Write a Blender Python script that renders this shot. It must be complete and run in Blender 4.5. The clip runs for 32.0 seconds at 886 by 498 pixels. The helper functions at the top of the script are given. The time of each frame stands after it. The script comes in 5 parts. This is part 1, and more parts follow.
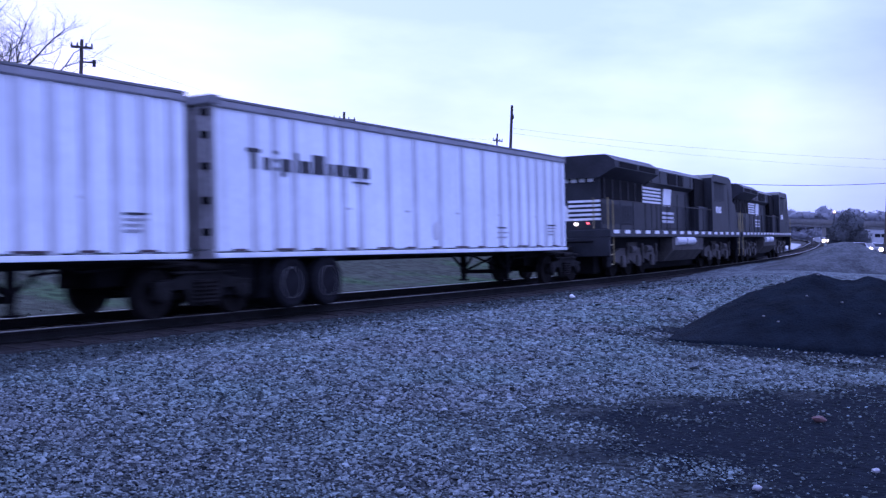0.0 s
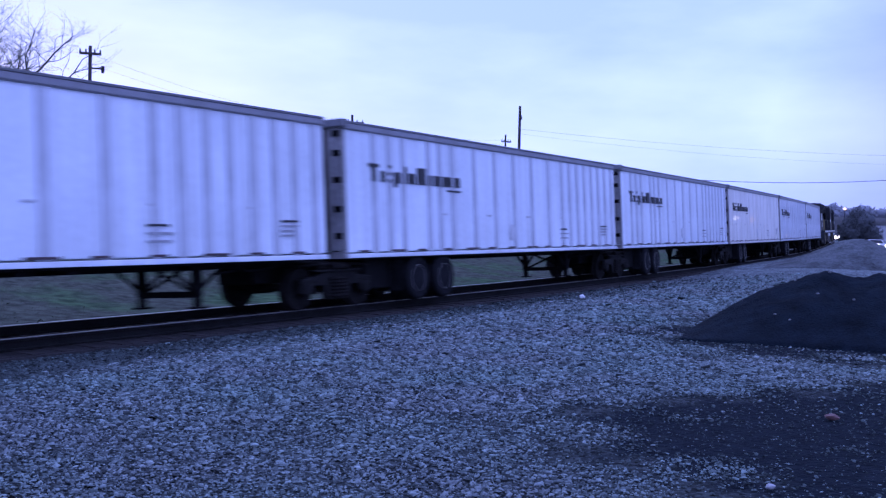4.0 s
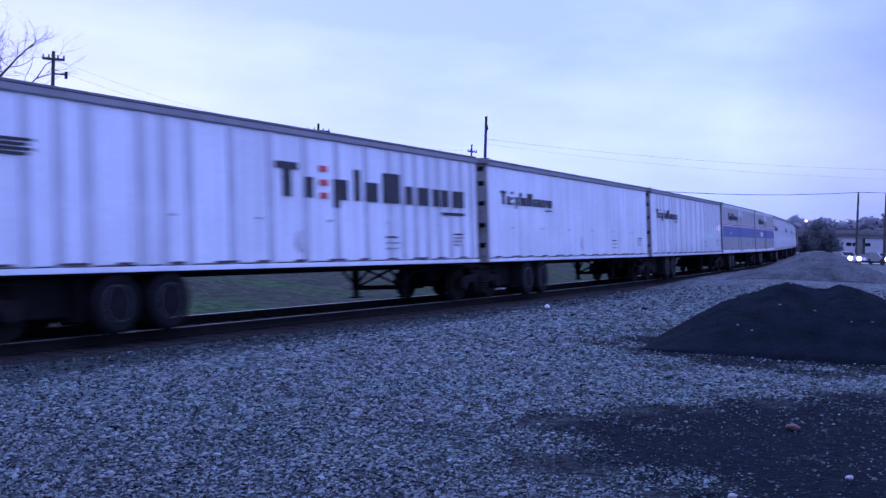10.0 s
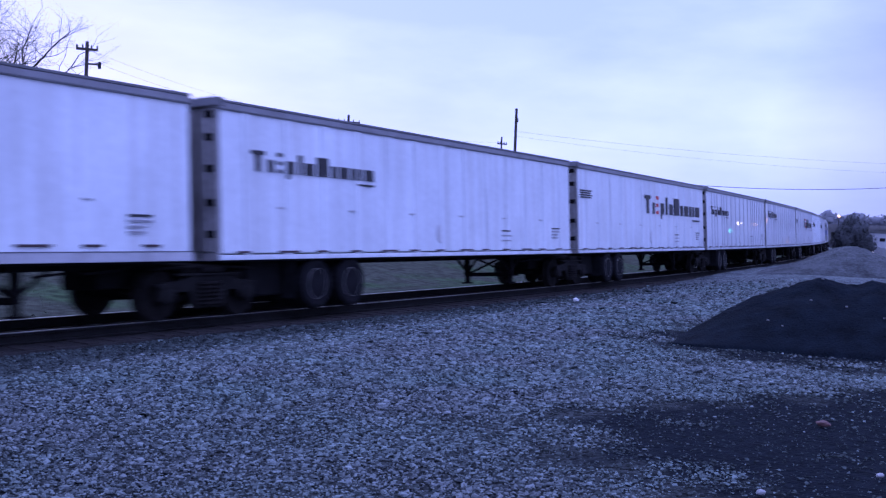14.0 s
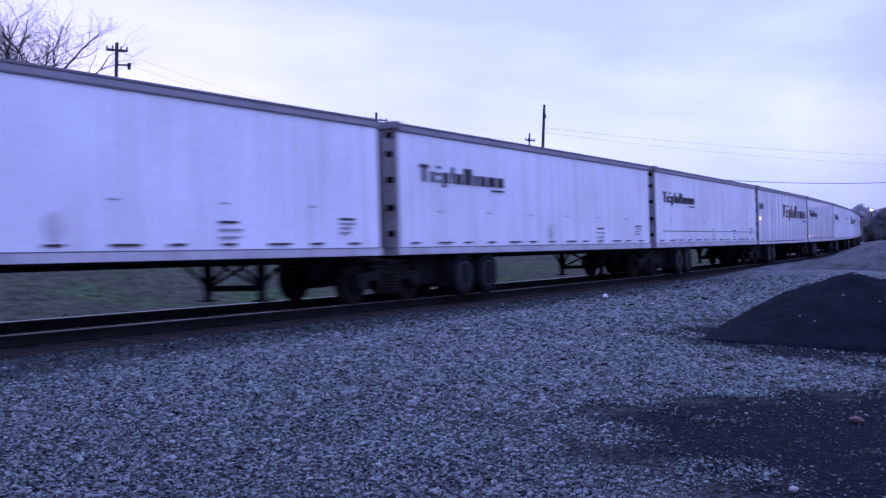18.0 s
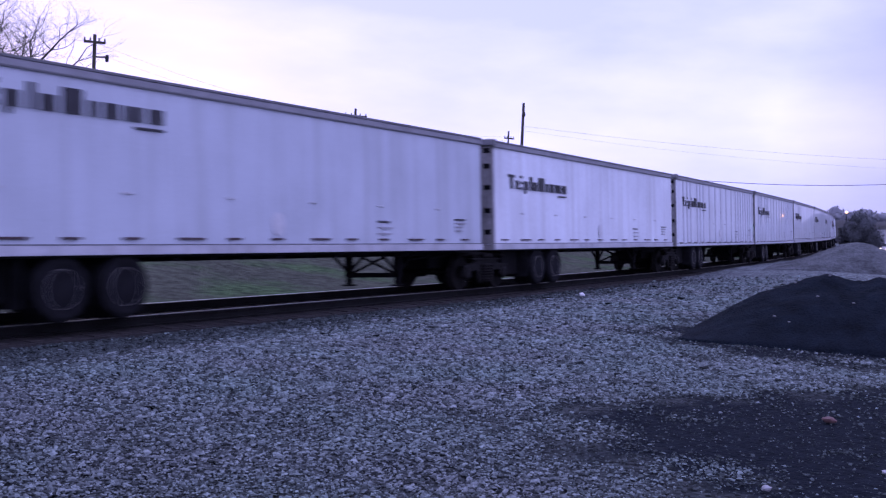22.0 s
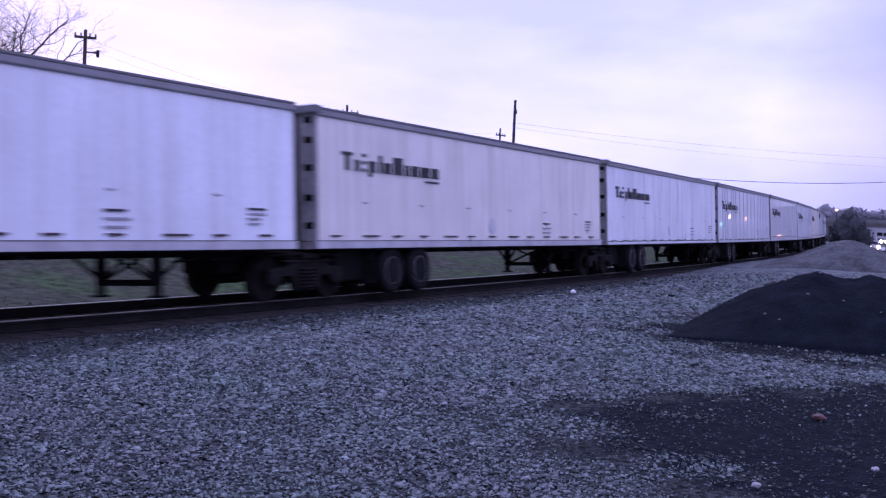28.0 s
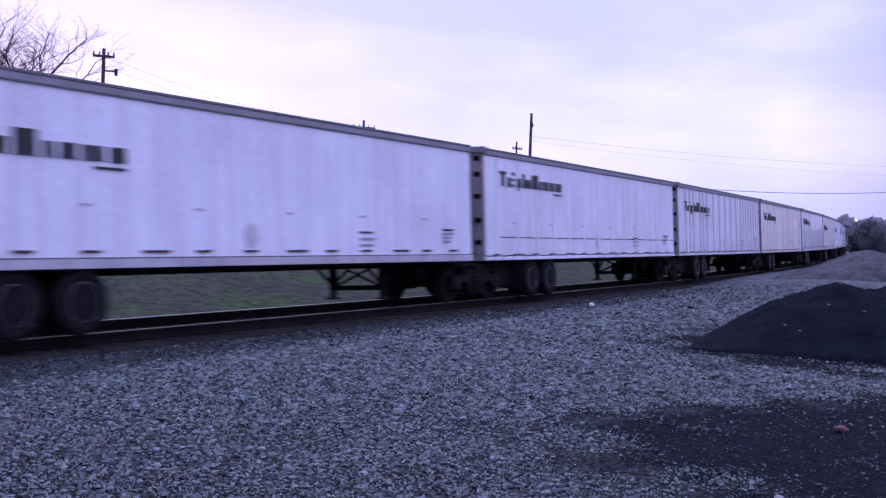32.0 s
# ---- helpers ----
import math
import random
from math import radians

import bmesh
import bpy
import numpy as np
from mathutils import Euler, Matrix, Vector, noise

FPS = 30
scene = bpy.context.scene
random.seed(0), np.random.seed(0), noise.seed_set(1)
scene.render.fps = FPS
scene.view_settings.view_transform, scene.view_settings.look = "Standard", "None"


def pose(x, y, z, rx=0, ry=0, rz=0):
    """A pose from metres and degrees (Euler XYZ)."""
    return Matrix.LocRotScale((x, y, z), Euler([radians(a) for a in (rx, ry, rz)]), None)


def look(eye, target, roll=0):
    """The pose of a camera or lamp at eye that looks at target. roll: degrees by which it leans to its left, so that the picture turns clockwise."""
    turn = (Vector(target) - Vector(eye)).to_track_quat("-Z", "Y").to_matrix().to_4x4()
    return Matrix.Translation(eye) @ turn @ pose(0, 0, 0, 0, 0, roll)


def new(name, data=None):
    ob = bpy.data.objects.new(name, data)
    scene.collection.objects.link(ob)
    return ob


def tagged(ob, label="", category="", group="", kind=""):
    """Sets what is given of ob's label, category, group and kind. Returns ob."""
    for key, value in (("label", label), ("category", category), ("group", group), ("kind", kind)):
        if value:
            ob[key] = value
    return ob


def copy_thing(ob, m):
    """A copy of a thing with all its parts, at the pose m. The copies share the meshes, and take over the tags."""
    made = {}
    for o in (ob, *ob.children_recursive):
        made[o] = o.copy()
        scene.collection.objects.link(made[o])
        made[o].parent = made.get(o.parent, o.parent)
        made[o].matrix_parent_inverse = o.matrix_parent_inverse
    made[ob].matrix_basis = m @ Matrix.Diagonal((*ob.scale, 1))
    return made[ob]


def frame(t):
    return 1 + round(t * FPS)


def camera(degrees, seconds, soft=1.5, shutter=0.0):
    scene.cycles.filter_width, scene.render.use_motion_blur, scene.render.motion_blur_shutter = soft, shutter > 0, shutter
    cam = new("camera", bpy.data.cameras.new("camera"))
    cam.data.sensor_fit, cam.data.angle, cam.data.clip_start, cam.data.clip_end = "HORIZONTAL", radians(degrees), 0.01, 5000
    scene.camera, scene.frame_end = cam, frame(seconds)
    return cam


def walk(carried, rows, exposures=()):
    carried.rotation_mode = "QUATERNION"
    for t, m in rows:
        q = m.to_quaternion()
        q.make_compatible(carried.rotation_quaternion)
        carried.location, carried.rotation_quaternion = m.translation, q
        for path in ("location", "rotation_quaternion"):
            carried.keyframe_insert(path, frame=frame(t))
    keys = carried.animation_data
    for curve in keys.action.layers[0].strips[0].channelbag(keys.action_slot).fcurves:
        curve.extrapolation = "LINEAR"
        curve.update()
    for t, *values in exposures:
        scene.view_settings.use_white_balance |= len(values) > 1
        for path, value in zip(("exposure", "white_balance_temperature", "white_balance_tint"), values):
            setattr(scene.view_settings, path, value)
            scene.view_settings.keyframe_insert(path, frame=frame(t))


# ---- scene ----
cam = camera(45.0, 32.0, soft=1.3, shutter=0.38)

# ---- camera: stands on the gravel lot and pans; seconds, yaw, pitch, roll ----
EYE = 1.8
PATH = [
    (0.0, -58.87, -1.66, 2.04),
    (0.5, -58.33, -1.41, 1.43),
    (1.0, -58.10, -1.56, 1.69),
    (1.5, -58.69, -1.34, 2.29),
    (2.0, -59.05, -0.99, 2.08),
    (2.5, -58.76, -1.14, 1.71),
    (4.5, -58.35, -1.64, 1.39),
    (5.0, -58.10, -1.99, 1.79),
    (5.5, -46.98, -2.23, 2.09),
    (5.7, -42.00, -2.80, 1.00),
    (6.0, -37.80, -2.70, 1.51),
    (6.5, -41.68, -1.97, 1.72),
    (7.0, -52.16, -1.29, 1.60),
    (7.5, -61.18, -1.32, 2.09),
    (8.0, -63.74, -1.33, 1.85),
    (8.5, -64.19, -0.93, 1.63),
    (9.0, -62.89, -0.96, 1.47),
    (9.5, -61.37, -0.63, 1.94),
    (10.0, -60.18, -1.03, 1.75),
    (10.5, -58.92, -2.51, 1.95),
    (11.0, -57.70, -2.91, 1.75),
    (11.5, -57.15, -2.93, 1.81),
    (12.0, -57.58, -2.56, 2.04),
    (12.5, -58.84, -2.21, 2.39),
    (13.0, -59.12, -1.84, 2.07),
    (13.5, -58.86, -1.58, 2.17),
    (15.5, -58.06, -1.62, 2.02),
    (16.0, -57.87, -1.36, 1.97),
    (16.5, -57.90, -1.13, 2.05),
    (17.0, -57.95, -1.01, 2.02),
    (17.5, -58.08, -1.08, 1.79),
    (18.0, -57.13, -1.72, 1.80),
    (18.5, -56.23, -2.17, 2.04),
    (19.0, -55.61, -2.57, 2.04),
    (19.5, -55.54, -2.80, 2.10),
    (20.0, -55.58, -3.02, 2.09),
    (20.5, -55.30, -2.61, 2.49),
    (21.0, -56.14, -2.11, 2.86),
    (21.5, -57.35, -1.95, 2.91),
    (22.0, -58.32, -1.83, 2.49),
    (22.5, -58.20, -1.77, 2.32),
    (23.0, -57.98, -1.78, 2.30),
    (23.5, -57.80, -1.63, 2.27),
    (24.0, -57.80, -1.49, 2.16),
    (24.5, -57.72, -1.57, 2.33),
    (25.0, -57.59, -1.95, 2.15),
    (25.5, -56.60, -2.54, 2.28),
    (27.5, -58.56, -2.26, 2.77),
    (28.0, -58.79, -1.98, 2.64),
    (28.5, -58.87, -1.80, 2.57),
    (29.0, -58.68, -1.69, 2.45),
    (29.5, -58.43, -1.64, 2.35),
    (30.0, -58.20, -1.55, 2.26),
    (30.5, -58.11, -1.52, 2.21),
    (31.0, -58.04, -1.47, 2.07),
    (31.5, -57.92, -1.38, 2.15),
    (32.0, -57.82, -1.27, 2.08),
]

def cam_pose(yaw, pitch, roll):
    return pose(0, 0, EYE) @ pose(0, 0, 0, 0, 0, yaw) @ pose(0, 0, 0, 90 + pitch) @ pose(0, 0, 0, 0, 0, roll)


EXPOSURES = [(0.0, 0.15, 5250, 7), (1.0, -0.08, 5150, 7), (5.0, -0.1, 5000, 7), (5.6, -0.15, 5000, 7), (6.0, 0.15, 5050, 7), (6.3, 0.14, 5050, 8), (8.0, 0.1, 5350, 8), (9.0, -0.1, 5200, 7), (9.5, -0.16, 5100, 7), (10.2, -0.17, 5100, 7), (11.0, 0.0, 5100, 7), (13.0, -0.08, 5200, 8), (16.0, -0.12, 5520, 10), (18.5, -0.1, 5750, 11), (21.0, 0.0, 6320, 13), (27.0, -0.02, 6680, 13), (32.0, -0.02, 6760, 13)]
walk(cam, [(t, cam_pose(a, b, c)) for t, a, b, c in PATH], EXPOSURES)

# ---- the railway: a level curve that leaves to the camera's left and eases before it bends away ----
TRACK_Y, RAIL_Z, LEAN, LEAN_Z = 14.05, -0.075, 3.96, -0.11
ARC = np.arange(-400.0, 700.0, 0.5)
BEND = np.interp(ARC, [-400, 50, 150, 170, 210, 700], [1 / 550, 1 / 550, 1 / 4000, 1 / 4000, 1 / 250, 1 / 250])


def running_sum(v):
    """The integral of v over the arc, zero at arc length 0."""
    c = np.concatenate([[0.0], np.cumsum((v[1:] + v[:-1]) * 0.25)])
    return c - np.interp(0.0, ARC, c)


HEADING = running_sum(BEND)
TRACK_X_AT, TRACK_Y_AT = running_sum(np.cos(HEADING)), TRACK_Y + running_sum(np.sin(HEADING))
PLAIN = np.abs(HEADING) < 0.95


def on_track(s, along=0.0, z=RAIL_Z, lean=0.0):
    """The pose on the rails at arc length s, x along the track; along shifts the thing on its own axis."""
    x, y, h = (float(np.interp(s, ARC, v)) for v in (TRACK_X_AT, TRACK_Y_AT, HEADING))
    return pose(x, y, z, -lean, 0, math.degrees(h)) @ pose(along, 0, 0)


def track_y(x):
    return np.interp(x, TRACK_X_AT[PLAIN], TRACK_Y_AT[PLAIN])


# distance that the train has run, by time
RUN = [(0, 0.12), (1, 17.50), (3, 52.6), (6, 105.3), (7, 122.55), (9, 157.3), (13, 228.3), (16, 281.26), (19, 335.0), (23, 407.0), (28, 497.86), (30, 534.27), (32, 570.6)]


def run(t):
    return float(np.interp(t, [r[0] for r in RUN], [r[1] for r in RUN]))


# ---- light: dusk under cloud, brighter over the far side of the track ----
world = bpy.data.worlds.new("dusk_sky")
scene.world = world
world.use_nodes = True
wn, wl = world.node_tree.nodes, world.node_tree.links
wn.clear()
w_out = wn.new("ShaderNodeOutputWorld")
w_add = wn.new("ShaderNodeAddShader")
w_sky_bg, w_cloud_bg = wn.new("ShaderNodeBackground"), wn.new("ShaderNodeBackground")
w_sky = wn.new("ShaderNodeTexSky")
w_sky.sky_type, w_sky.sun_disc, w_sky.sun_elevation, w_sky.sun_rotation = "NISHITA", False, radians(8), radians(35)
w_sky_bg.inputs["Strength"].default_value = 0.012
w_coord, w_map, w_noise = wn.new("ShaderNodeTexCoord"), wn.new("ShaderNodeMapping"), wn.new("ShaderNodeTexNoise")
w_map.inputs["Scale"].default_value = (1.0, 1.0, 3.2)
w_noise.inputs["Scale"].default_value, w_noise.inputs["Detail"].default_value, w_noise.inputs["Roughness"].default_value = 2.6, 6.0, 0.5
w_ramp = wn.new("ShaderNodeValToRGB")
w_ramp.color_ramp.elements[0].position, w_ramp.color_ramp.elements[1].position = 0.38, 0.66
w_ramp.color_ramp.elements[0].color, w_ramp.color_ramp.elements[1].color = (0.57, 0.61, 1.38, 1), (0.90, 0.88, 1.82, 1)
w_dot = wn.new("ShaderNodeVectorMath")
w_dot.operation = "DOT_PRODUCT"
w_dot.inputs[1].default_value = (0.95, 0.25, 0.18)
w_range = wn.new("ShaderNodeMapRange")
w_range.inputs["From Min"].default_value, w_range.inputs["From Max"].default_value = 0.3, 1.0
w_range.inputs["To Min"].default_value, w_range.inputs["To Max"].default_value = 0.90, 1.08
wl.new(w_coord.outputs["Generated"], w_map.inputs["Vector"])
wl.new(w_map.outputs["Vector"], w_noise.inputs["Vector"])
wl.new(w_noise.outputs["Fac"], w_ramp.inputs["Fac"])
wl.new(w_ramp.outputs["Color"], w_cloud_bg.inputs["Color"])
wl.new(w_coord.outputs["Generated"], w_dot.inputs[0])
wl.new(w_dot.outputs["Value"], w_range.inputs["Value"])
# overcast: the zenith is brighter than the rim
w_sep, w_up, w_mul = wn.new("ShaderNodeSeparateXYZ"), wn.new("ShaderNodeMapRange"), wn.new("ShaderNodeMath")
w_mul.operation = "MULTIPLY"
w_up.inputs["From Min"].default_value, w_up.inputs["From Max"].default_value = 0.28, 0.9
w_up.inputs["To Min"].default_value, w_up.inputs["To Max"].default_value = 1.0, 1.9
wl.new(w_coord.outputs["Generated"], w_sep.inputs[0])
wl.new(w_sep.outputs["Z"], w_up.inputs["Value"])
wl.new(w_range.outputs["Result"], w_mul.inputs[0])
wl.new(w_up.outputs["Result"], w_mul.inputs[1])
# a heavier bank of cloud low over the road
w_bank, w_bank_range, w_mul2 = wn.new("ShaderNodeVectorMath"), wn.new("ShaderNodeMapRange"), wn.new("ShaderNodeMath")
w_bank.operation, w_mul2.operation = "DOT_PRODUCT", "MULTIPLY"
w_bank.inputs[1].default_value = (0.985, -0.17, 0.0)
w_bank_range.inputs["From Min"].default_value, w_bank_range.inputs["From Max"].default_value = 0.905, 1.0
w_bank_range.inputs["To Min"].default_value, w_bank_range.inputs["To Max"].default_value = 1.0, 0.30
wl.new(w_coord.outputs["Generated"], w_bank.inputs[0])
wl.new(w_bank.outputs["Value"], w_bank_range.inputs["Value"])
wl.new(w_mul.outputs[0], w_mul2.inputs[0])
wl.new(w_bank_range.outputs["Result"], w_mul2.inputs[1])
wl.new(w_mul2.outputs[0], w_cloud_bg.inputs["Strength"])
wl.new(w_sky.outputs["Color"], w_sky_bg.inputs["Color"])
wl.new(w_sky_bg.outputs["Background"], w_add.inputs[0])
wl.new(w_cloud_bg.outputs["Background"], w_add.inputs[1])
wl.new(w_add.outputs["Shader"], w_out.inputs["Surface"])

sun_data = bpy.data.lights.new("sun", "SUN")
sun_data.energy, sun_data.angle, sun_data.color = 0.5, radians(50), (0.9, 0.92, 1.0)
sun = new("sun", sun_data)
sun.matrix_world = look((0, 0, 60), (-40 * math.sin(radians(35)), -40 * math.cos(radians(35)), 20))


# ---- materials ----
def material(name, base, rough=0.6, metal=0.0, dark=0.75, light=1.1, scale=3.0, fine=40.0, bump=0.1, dist=0.01, streak=0.0, island=0.0, spec=0.5, vary=0.0, coords="Object", tint=0.0, coat=0.0):
    """A principled material whose colour varies at two scales, with fine relief. streak: strength of upright rain streaks."""
    m = bpy.data.materials.new(name)
    m.use_nodes = True
    n, l = m.node_tree.nodes, m.node_tree.links
    b = n["Principled BSDF"]
    b.inputs["Roughness"].default_value, b.inputs["Metallic"].default_value = rough, metal
    b.inputs["Specular IOR Level"].default_value = spec
    b.inputs["Coat Weight"].default_value, b.inputs["Coat Roughness"].default_value = coat, 0.025
    tc = n.new("ShaderNodeTexCoord")
    vec = tc.outputs[coords]
    if vary:
        info, add = n.new("ShaderNodeObjectInfo"), n.new("ShaderNodeVectorMath")
        add.operation = "ADD"
        mul = n.new("ShaderNodeMath")
        mul.operation = "MULTIPLY"
        mul.inputs[1].default_value = 37.0
        l.new(info.outputs["Random"], mul.inputs[0])
        l.new(vec, add.inputs[0])
        l.new(mul.outputs[0], add.inputs[1])
        vec = add.outputs[0]
    big, small = n.new("ShaderNodeTexNoise"), n.new("ShaderNodeTexNoise")
    big.inputs["Scale"].default_value, big.inputs["Detail"].default_value = scale, 4.0
    small.inputs["Scale"].default_value, small.inputs["Detail"].default_value = fine, 3.0
    l.new(vec, big.inputs["Vector"])
    l.new(vec, small.inputs["Vector"])
    ramp = n.new("ShaderNodeValToRGB")
    ramp.color_ramp.elements[0].position, ramp.color_ramp.elements[1].position = 0.32, 0.68
    ramp.color_ramp.elements[0].color = (*[c * dark for c in base], 1)
    ramp.color_ramp.elements[1].color = (*[min(c * light, 0.95) for c in base], 1)
    mixf = n.new("ShaderNodeMath")
    mixf.operation = "MULTIPLY_ADD"
    mixf.inputs[1].default_value = 0.35
    sc = n.new("ShaderNodeMath")
    sc.operation = "MULTIPLY"
    sc.inputs[1].default_value = 0.65
    l.new(big.outputs["Fac"], sc.inputs[0])
    l.new(small.outputs["Fac"], mixf.inputs[0])
    l.new(sc.outputs[0], mixf.inputs[2])
    l.new(mixf.outputs[0], ramp.inputs["Fac"])
    col = ramp.outputs["Color"]
    if streak:
        mp, sn, sr = n.new("ShaderNodeMapping"), n.new("ShaderNodeTexNoise"), n.new("ShaderNodeMapRange")
        mp.inputs["Scale"].default_value = (2.6, 2.6, 0.10)
        sn.inputs["Scale"].default_value, sn.inputs["Detail"].default_value = 1.6, 5.0
        l.new(vec, mp.inputs["Vector"])
        l.new(mp.outputs[0], sn.inputs["Vector"])
        l.new(sn.outputs["Fac"], sr.inputs["Value"])
        sr.inputs["From Min"].default_value, sr.inputs["From Max"].default_value = 0.45, 0.72
        sr.inputs["To Min"].default_value, sr.inputs["To Max"].default_value = 0.0, streak
        mx = n.new("ShaderNodeMix")
        mx.data_type, mx.blend_type = "RGBA", "MULTIPLY"
        l.new(sr.outputs["Result"], mx.inputs["Factor"])
        l.new(col, mx.inputs["A"])
        mx.inputs["B"].default_value = (0.62, 0.58, 0.54, 1)
        col = mx.outputs["Result"]
    if tint:
        # broad patches that lean to violet or to green-blue
        tn, tr, tm = n.new("ShaderNodeTexNoise"), n.new("ShaderNodeValToRGB"), n.new("ShaderNodeMix")
        tn.inputs["Scale"].default_value, tn.inputs["Detail"].default_value = 0.45, 4.0
        tr.color_ramp.elements[0].position, tr.color_ramp.elements[1].position = 0.36, 0.64
        tr.color_ramp.elements[0].color, tr.color_ramp.elements[1].color = (1 + tint, 1 - tint, 1.0, 1), (1 - tint, 1 + 0.6 * tint, 1 + 0.4 * tint, 1)
        tm.data_type, tm.blend_type = "RGBA", "MULTIPLY"
        tm.inputs["Factor"].default_value = 1.0
        l.new(vec, tn.inputs["Vector"])
        l.new(tn.outputs["Fac"], tr.inputs["Fac"])
        l.new(col, tm.inputs["A"])
        l.new(tr.outputs["Color"], tm.inputs["B"])
        col = tm.outputs["Result"]
    if island:
        geo, hs = n.new("ShaderNodeNewGeometry"), n.new("ShaderNodeHueSaturation")
        mr = n.new("ShaderNodeMapRange")
        mr.inputs["To Min"].default_value, mr.inputs["To Max"].default_value = 1 - island, 1 + island
        l.new(geo.outputs["Random Per Island"], mr.inputs["Value"])
        l.new(mr.outputs["Result"], hs.inputs["Value"])
        l.new(col, hs.inputs["Color"])
        col = hs.outputs["Color"]
    l.new(col, b.inputs["Base Color"])
    if bump:
        bp = n.new("ShaderNodeBump")
        bp.inputs["Strength"].default_value, bp.inputs["Distance"].default_value = bump, dist
        l.new(small.outputs["Fac"], bp.inputs["Height"])
        l.new(bp.outputs["Normal"], b.inputs["Normal"])
    return m


def glow(name, color, strength):
    m = bpy.data.materials.new(name)
    m.use_nodes = True
    b = m.node_tree.nodes["Principled BSDF"]
    b.inputs["Base Color"].default_value = (*color, 1)
    b.inputs["Emission Color"].default_value = (*color, 1)
    b.inputs["Emission Strength"].default_value = strength
    return m


WHITE = material("white_trailer_paint", (0.77, 0.81, 0.865), 0.38, 0, 0.77, 1.03, 0.5, 9, 0.05, 0.003, 0.48, vary=1, coat=0.6)
WARM = material("aged_white_paint", (0.76, 0.73, 0.68), 0.45, 0, 0.82, 1.03, 0.7, 25, 0.05, 0.003, 0.55, vary=1, coat=0.25)
BROWNED = material("browned_aluminium_door", (0.33, 0.315, 0.31), 0.4, 0.7, 0.8, 1.05, 0.7, 25, 0.05, 0.003, 0.5)
GREY_WHITE = material("grey_white_paint", (0.47, 0.51, 0.565), 0.4, 0, 0.85, 1.05, 0.8, 25, 0.05, 0.003, 0.4, vary=1, coat=0.25)
SILVER = material("bare_aluminium_sheet", (0.375, 0.395, 0.43), 0.38, 0.8, 0.86, 1.06, 0.5, 18, 0.08, 0.004, 0.22, vary=1)
RAIL_ALU = material("aluminium_edge_rail", (0.56, 0.58, 0.62), 0.4, 0.3, 0.8, 1.1, 2.0, 30, 0.05, 0.003, 0.3)
RIB_GREY = material("grey_post_paint", (0.47, 0.48, 0.52), 0.45, 0.1, 0.8, 1.1, 2.0, 30, 0.05, 0.003, 0.4)
EDGE_GREY = material("grimy_grey_rail", (0.235, 0.235, 0.25), 0.5, 0.2, 0.75, 1.2, 1.5, 20, 0.1, 0.003, 0.4)
LOWER = material("road_grimed_lower_rail", (0.50, 0.50, 0.53), 0.5, 0.1, 0.7, 1.08, 1.2, 14, 0.08, 0.003, 0.5)
# rear door colour taken down so the gaps between trailers look dark
REAR = material("dirty_gap_dark_door_paint", (0.27, 0.26, 0.26), 0.6, 0, 0.5, 1.25, 1.3, 12, 0.1, 0.004, 0.7, spec=0.2)
ROOF_DARK = material("grimy_roof_edge", (0.12, 0.12, 0.13), 0.6, 0.1, 0.7, 1.3, 1.5, 20, 0.1)
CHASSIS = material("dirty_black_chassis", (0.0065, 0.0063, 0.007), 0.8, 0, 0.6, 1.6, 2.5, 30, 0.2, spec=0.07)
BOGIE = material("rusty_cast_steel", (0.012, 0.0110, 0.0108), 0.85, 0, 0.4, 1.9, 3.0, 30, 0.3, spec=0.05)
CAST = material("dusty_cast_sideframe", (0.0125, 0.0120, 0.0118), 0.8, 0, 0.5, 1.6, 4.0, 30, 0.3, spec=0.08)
DUSTY = material("dusty_truck_casting", (0.060, 0.056, 0.053), 0.8, 0, 0.45, 1.4, 2.5, 20, 0.3, spec=0.15)
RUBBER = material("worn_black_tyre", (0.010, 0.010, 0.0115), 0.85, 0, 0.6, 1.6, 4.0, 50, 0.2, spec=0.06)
OILY = material("oily_fouled_ballast", (0.024, 0.0225, 0.0215), 0.85, 0, 0.6, 1.5, 2.0, 25, 0.6, 0.02, spec=0.1)
RIM = material("dusty_steel_rim", (0.21, 0.207, 0.203), 0.5, 0.15, 0.6, 1.15, 4.0, 30, 0.1)
INK = material("black_lettering", (0.028, 0.028, 0.032), 0.5, 0, 0.8, 1.6, 2.0, 30, 0, spec=0.2)
FAINT_INK = material("faded_grey_lettering", (0.26, 0.26, 0.28), 0.5, 0, 0.8, 1.2, 2.0, 30, 0)
FADED = material("faded_emblem_grey", (0.50, 0.50, 0.52), 0.5, 0, 0.8, 1.2, 6.0, 30, 0)
RED_INK = material("red_lettering", (0.50, 0.05, 0.05), 0.5, 0, 0.8, 1.2, 2.0, 30, 0)
STRIP = material("dark_red_reflector", (0.035, 0.014, 0.020), 0.4, 0, 0.7, 1.3, 3.0, 30, 0)
BLUE = material("blue_band_paint", (0.046, 0.074, 0.255), 0.42, 0, 0.85, 1.1, 0.8, 25, 0.03, 0.003, 0.25)
PINK = material("pale_red_stripe", (0.70, 0.54, 0.60), 0.45, 0, 0.85, 1.1, 2.0, 25, 0)
STRIPE_RED = material("dark_red_stripe", (0.055, 0.020, 0.042), 0.45, 0, 0.85, 1.1, 2.0, 25, 0)
BLACK_PAINT = material("black_locomotive_paint", (0.017, 0.018, 0.021), 0.5, 0, 0.6, 1.7, 1.2, 25, 0.05, 0.005, 0.2, spec=0.15, coat=0.12)
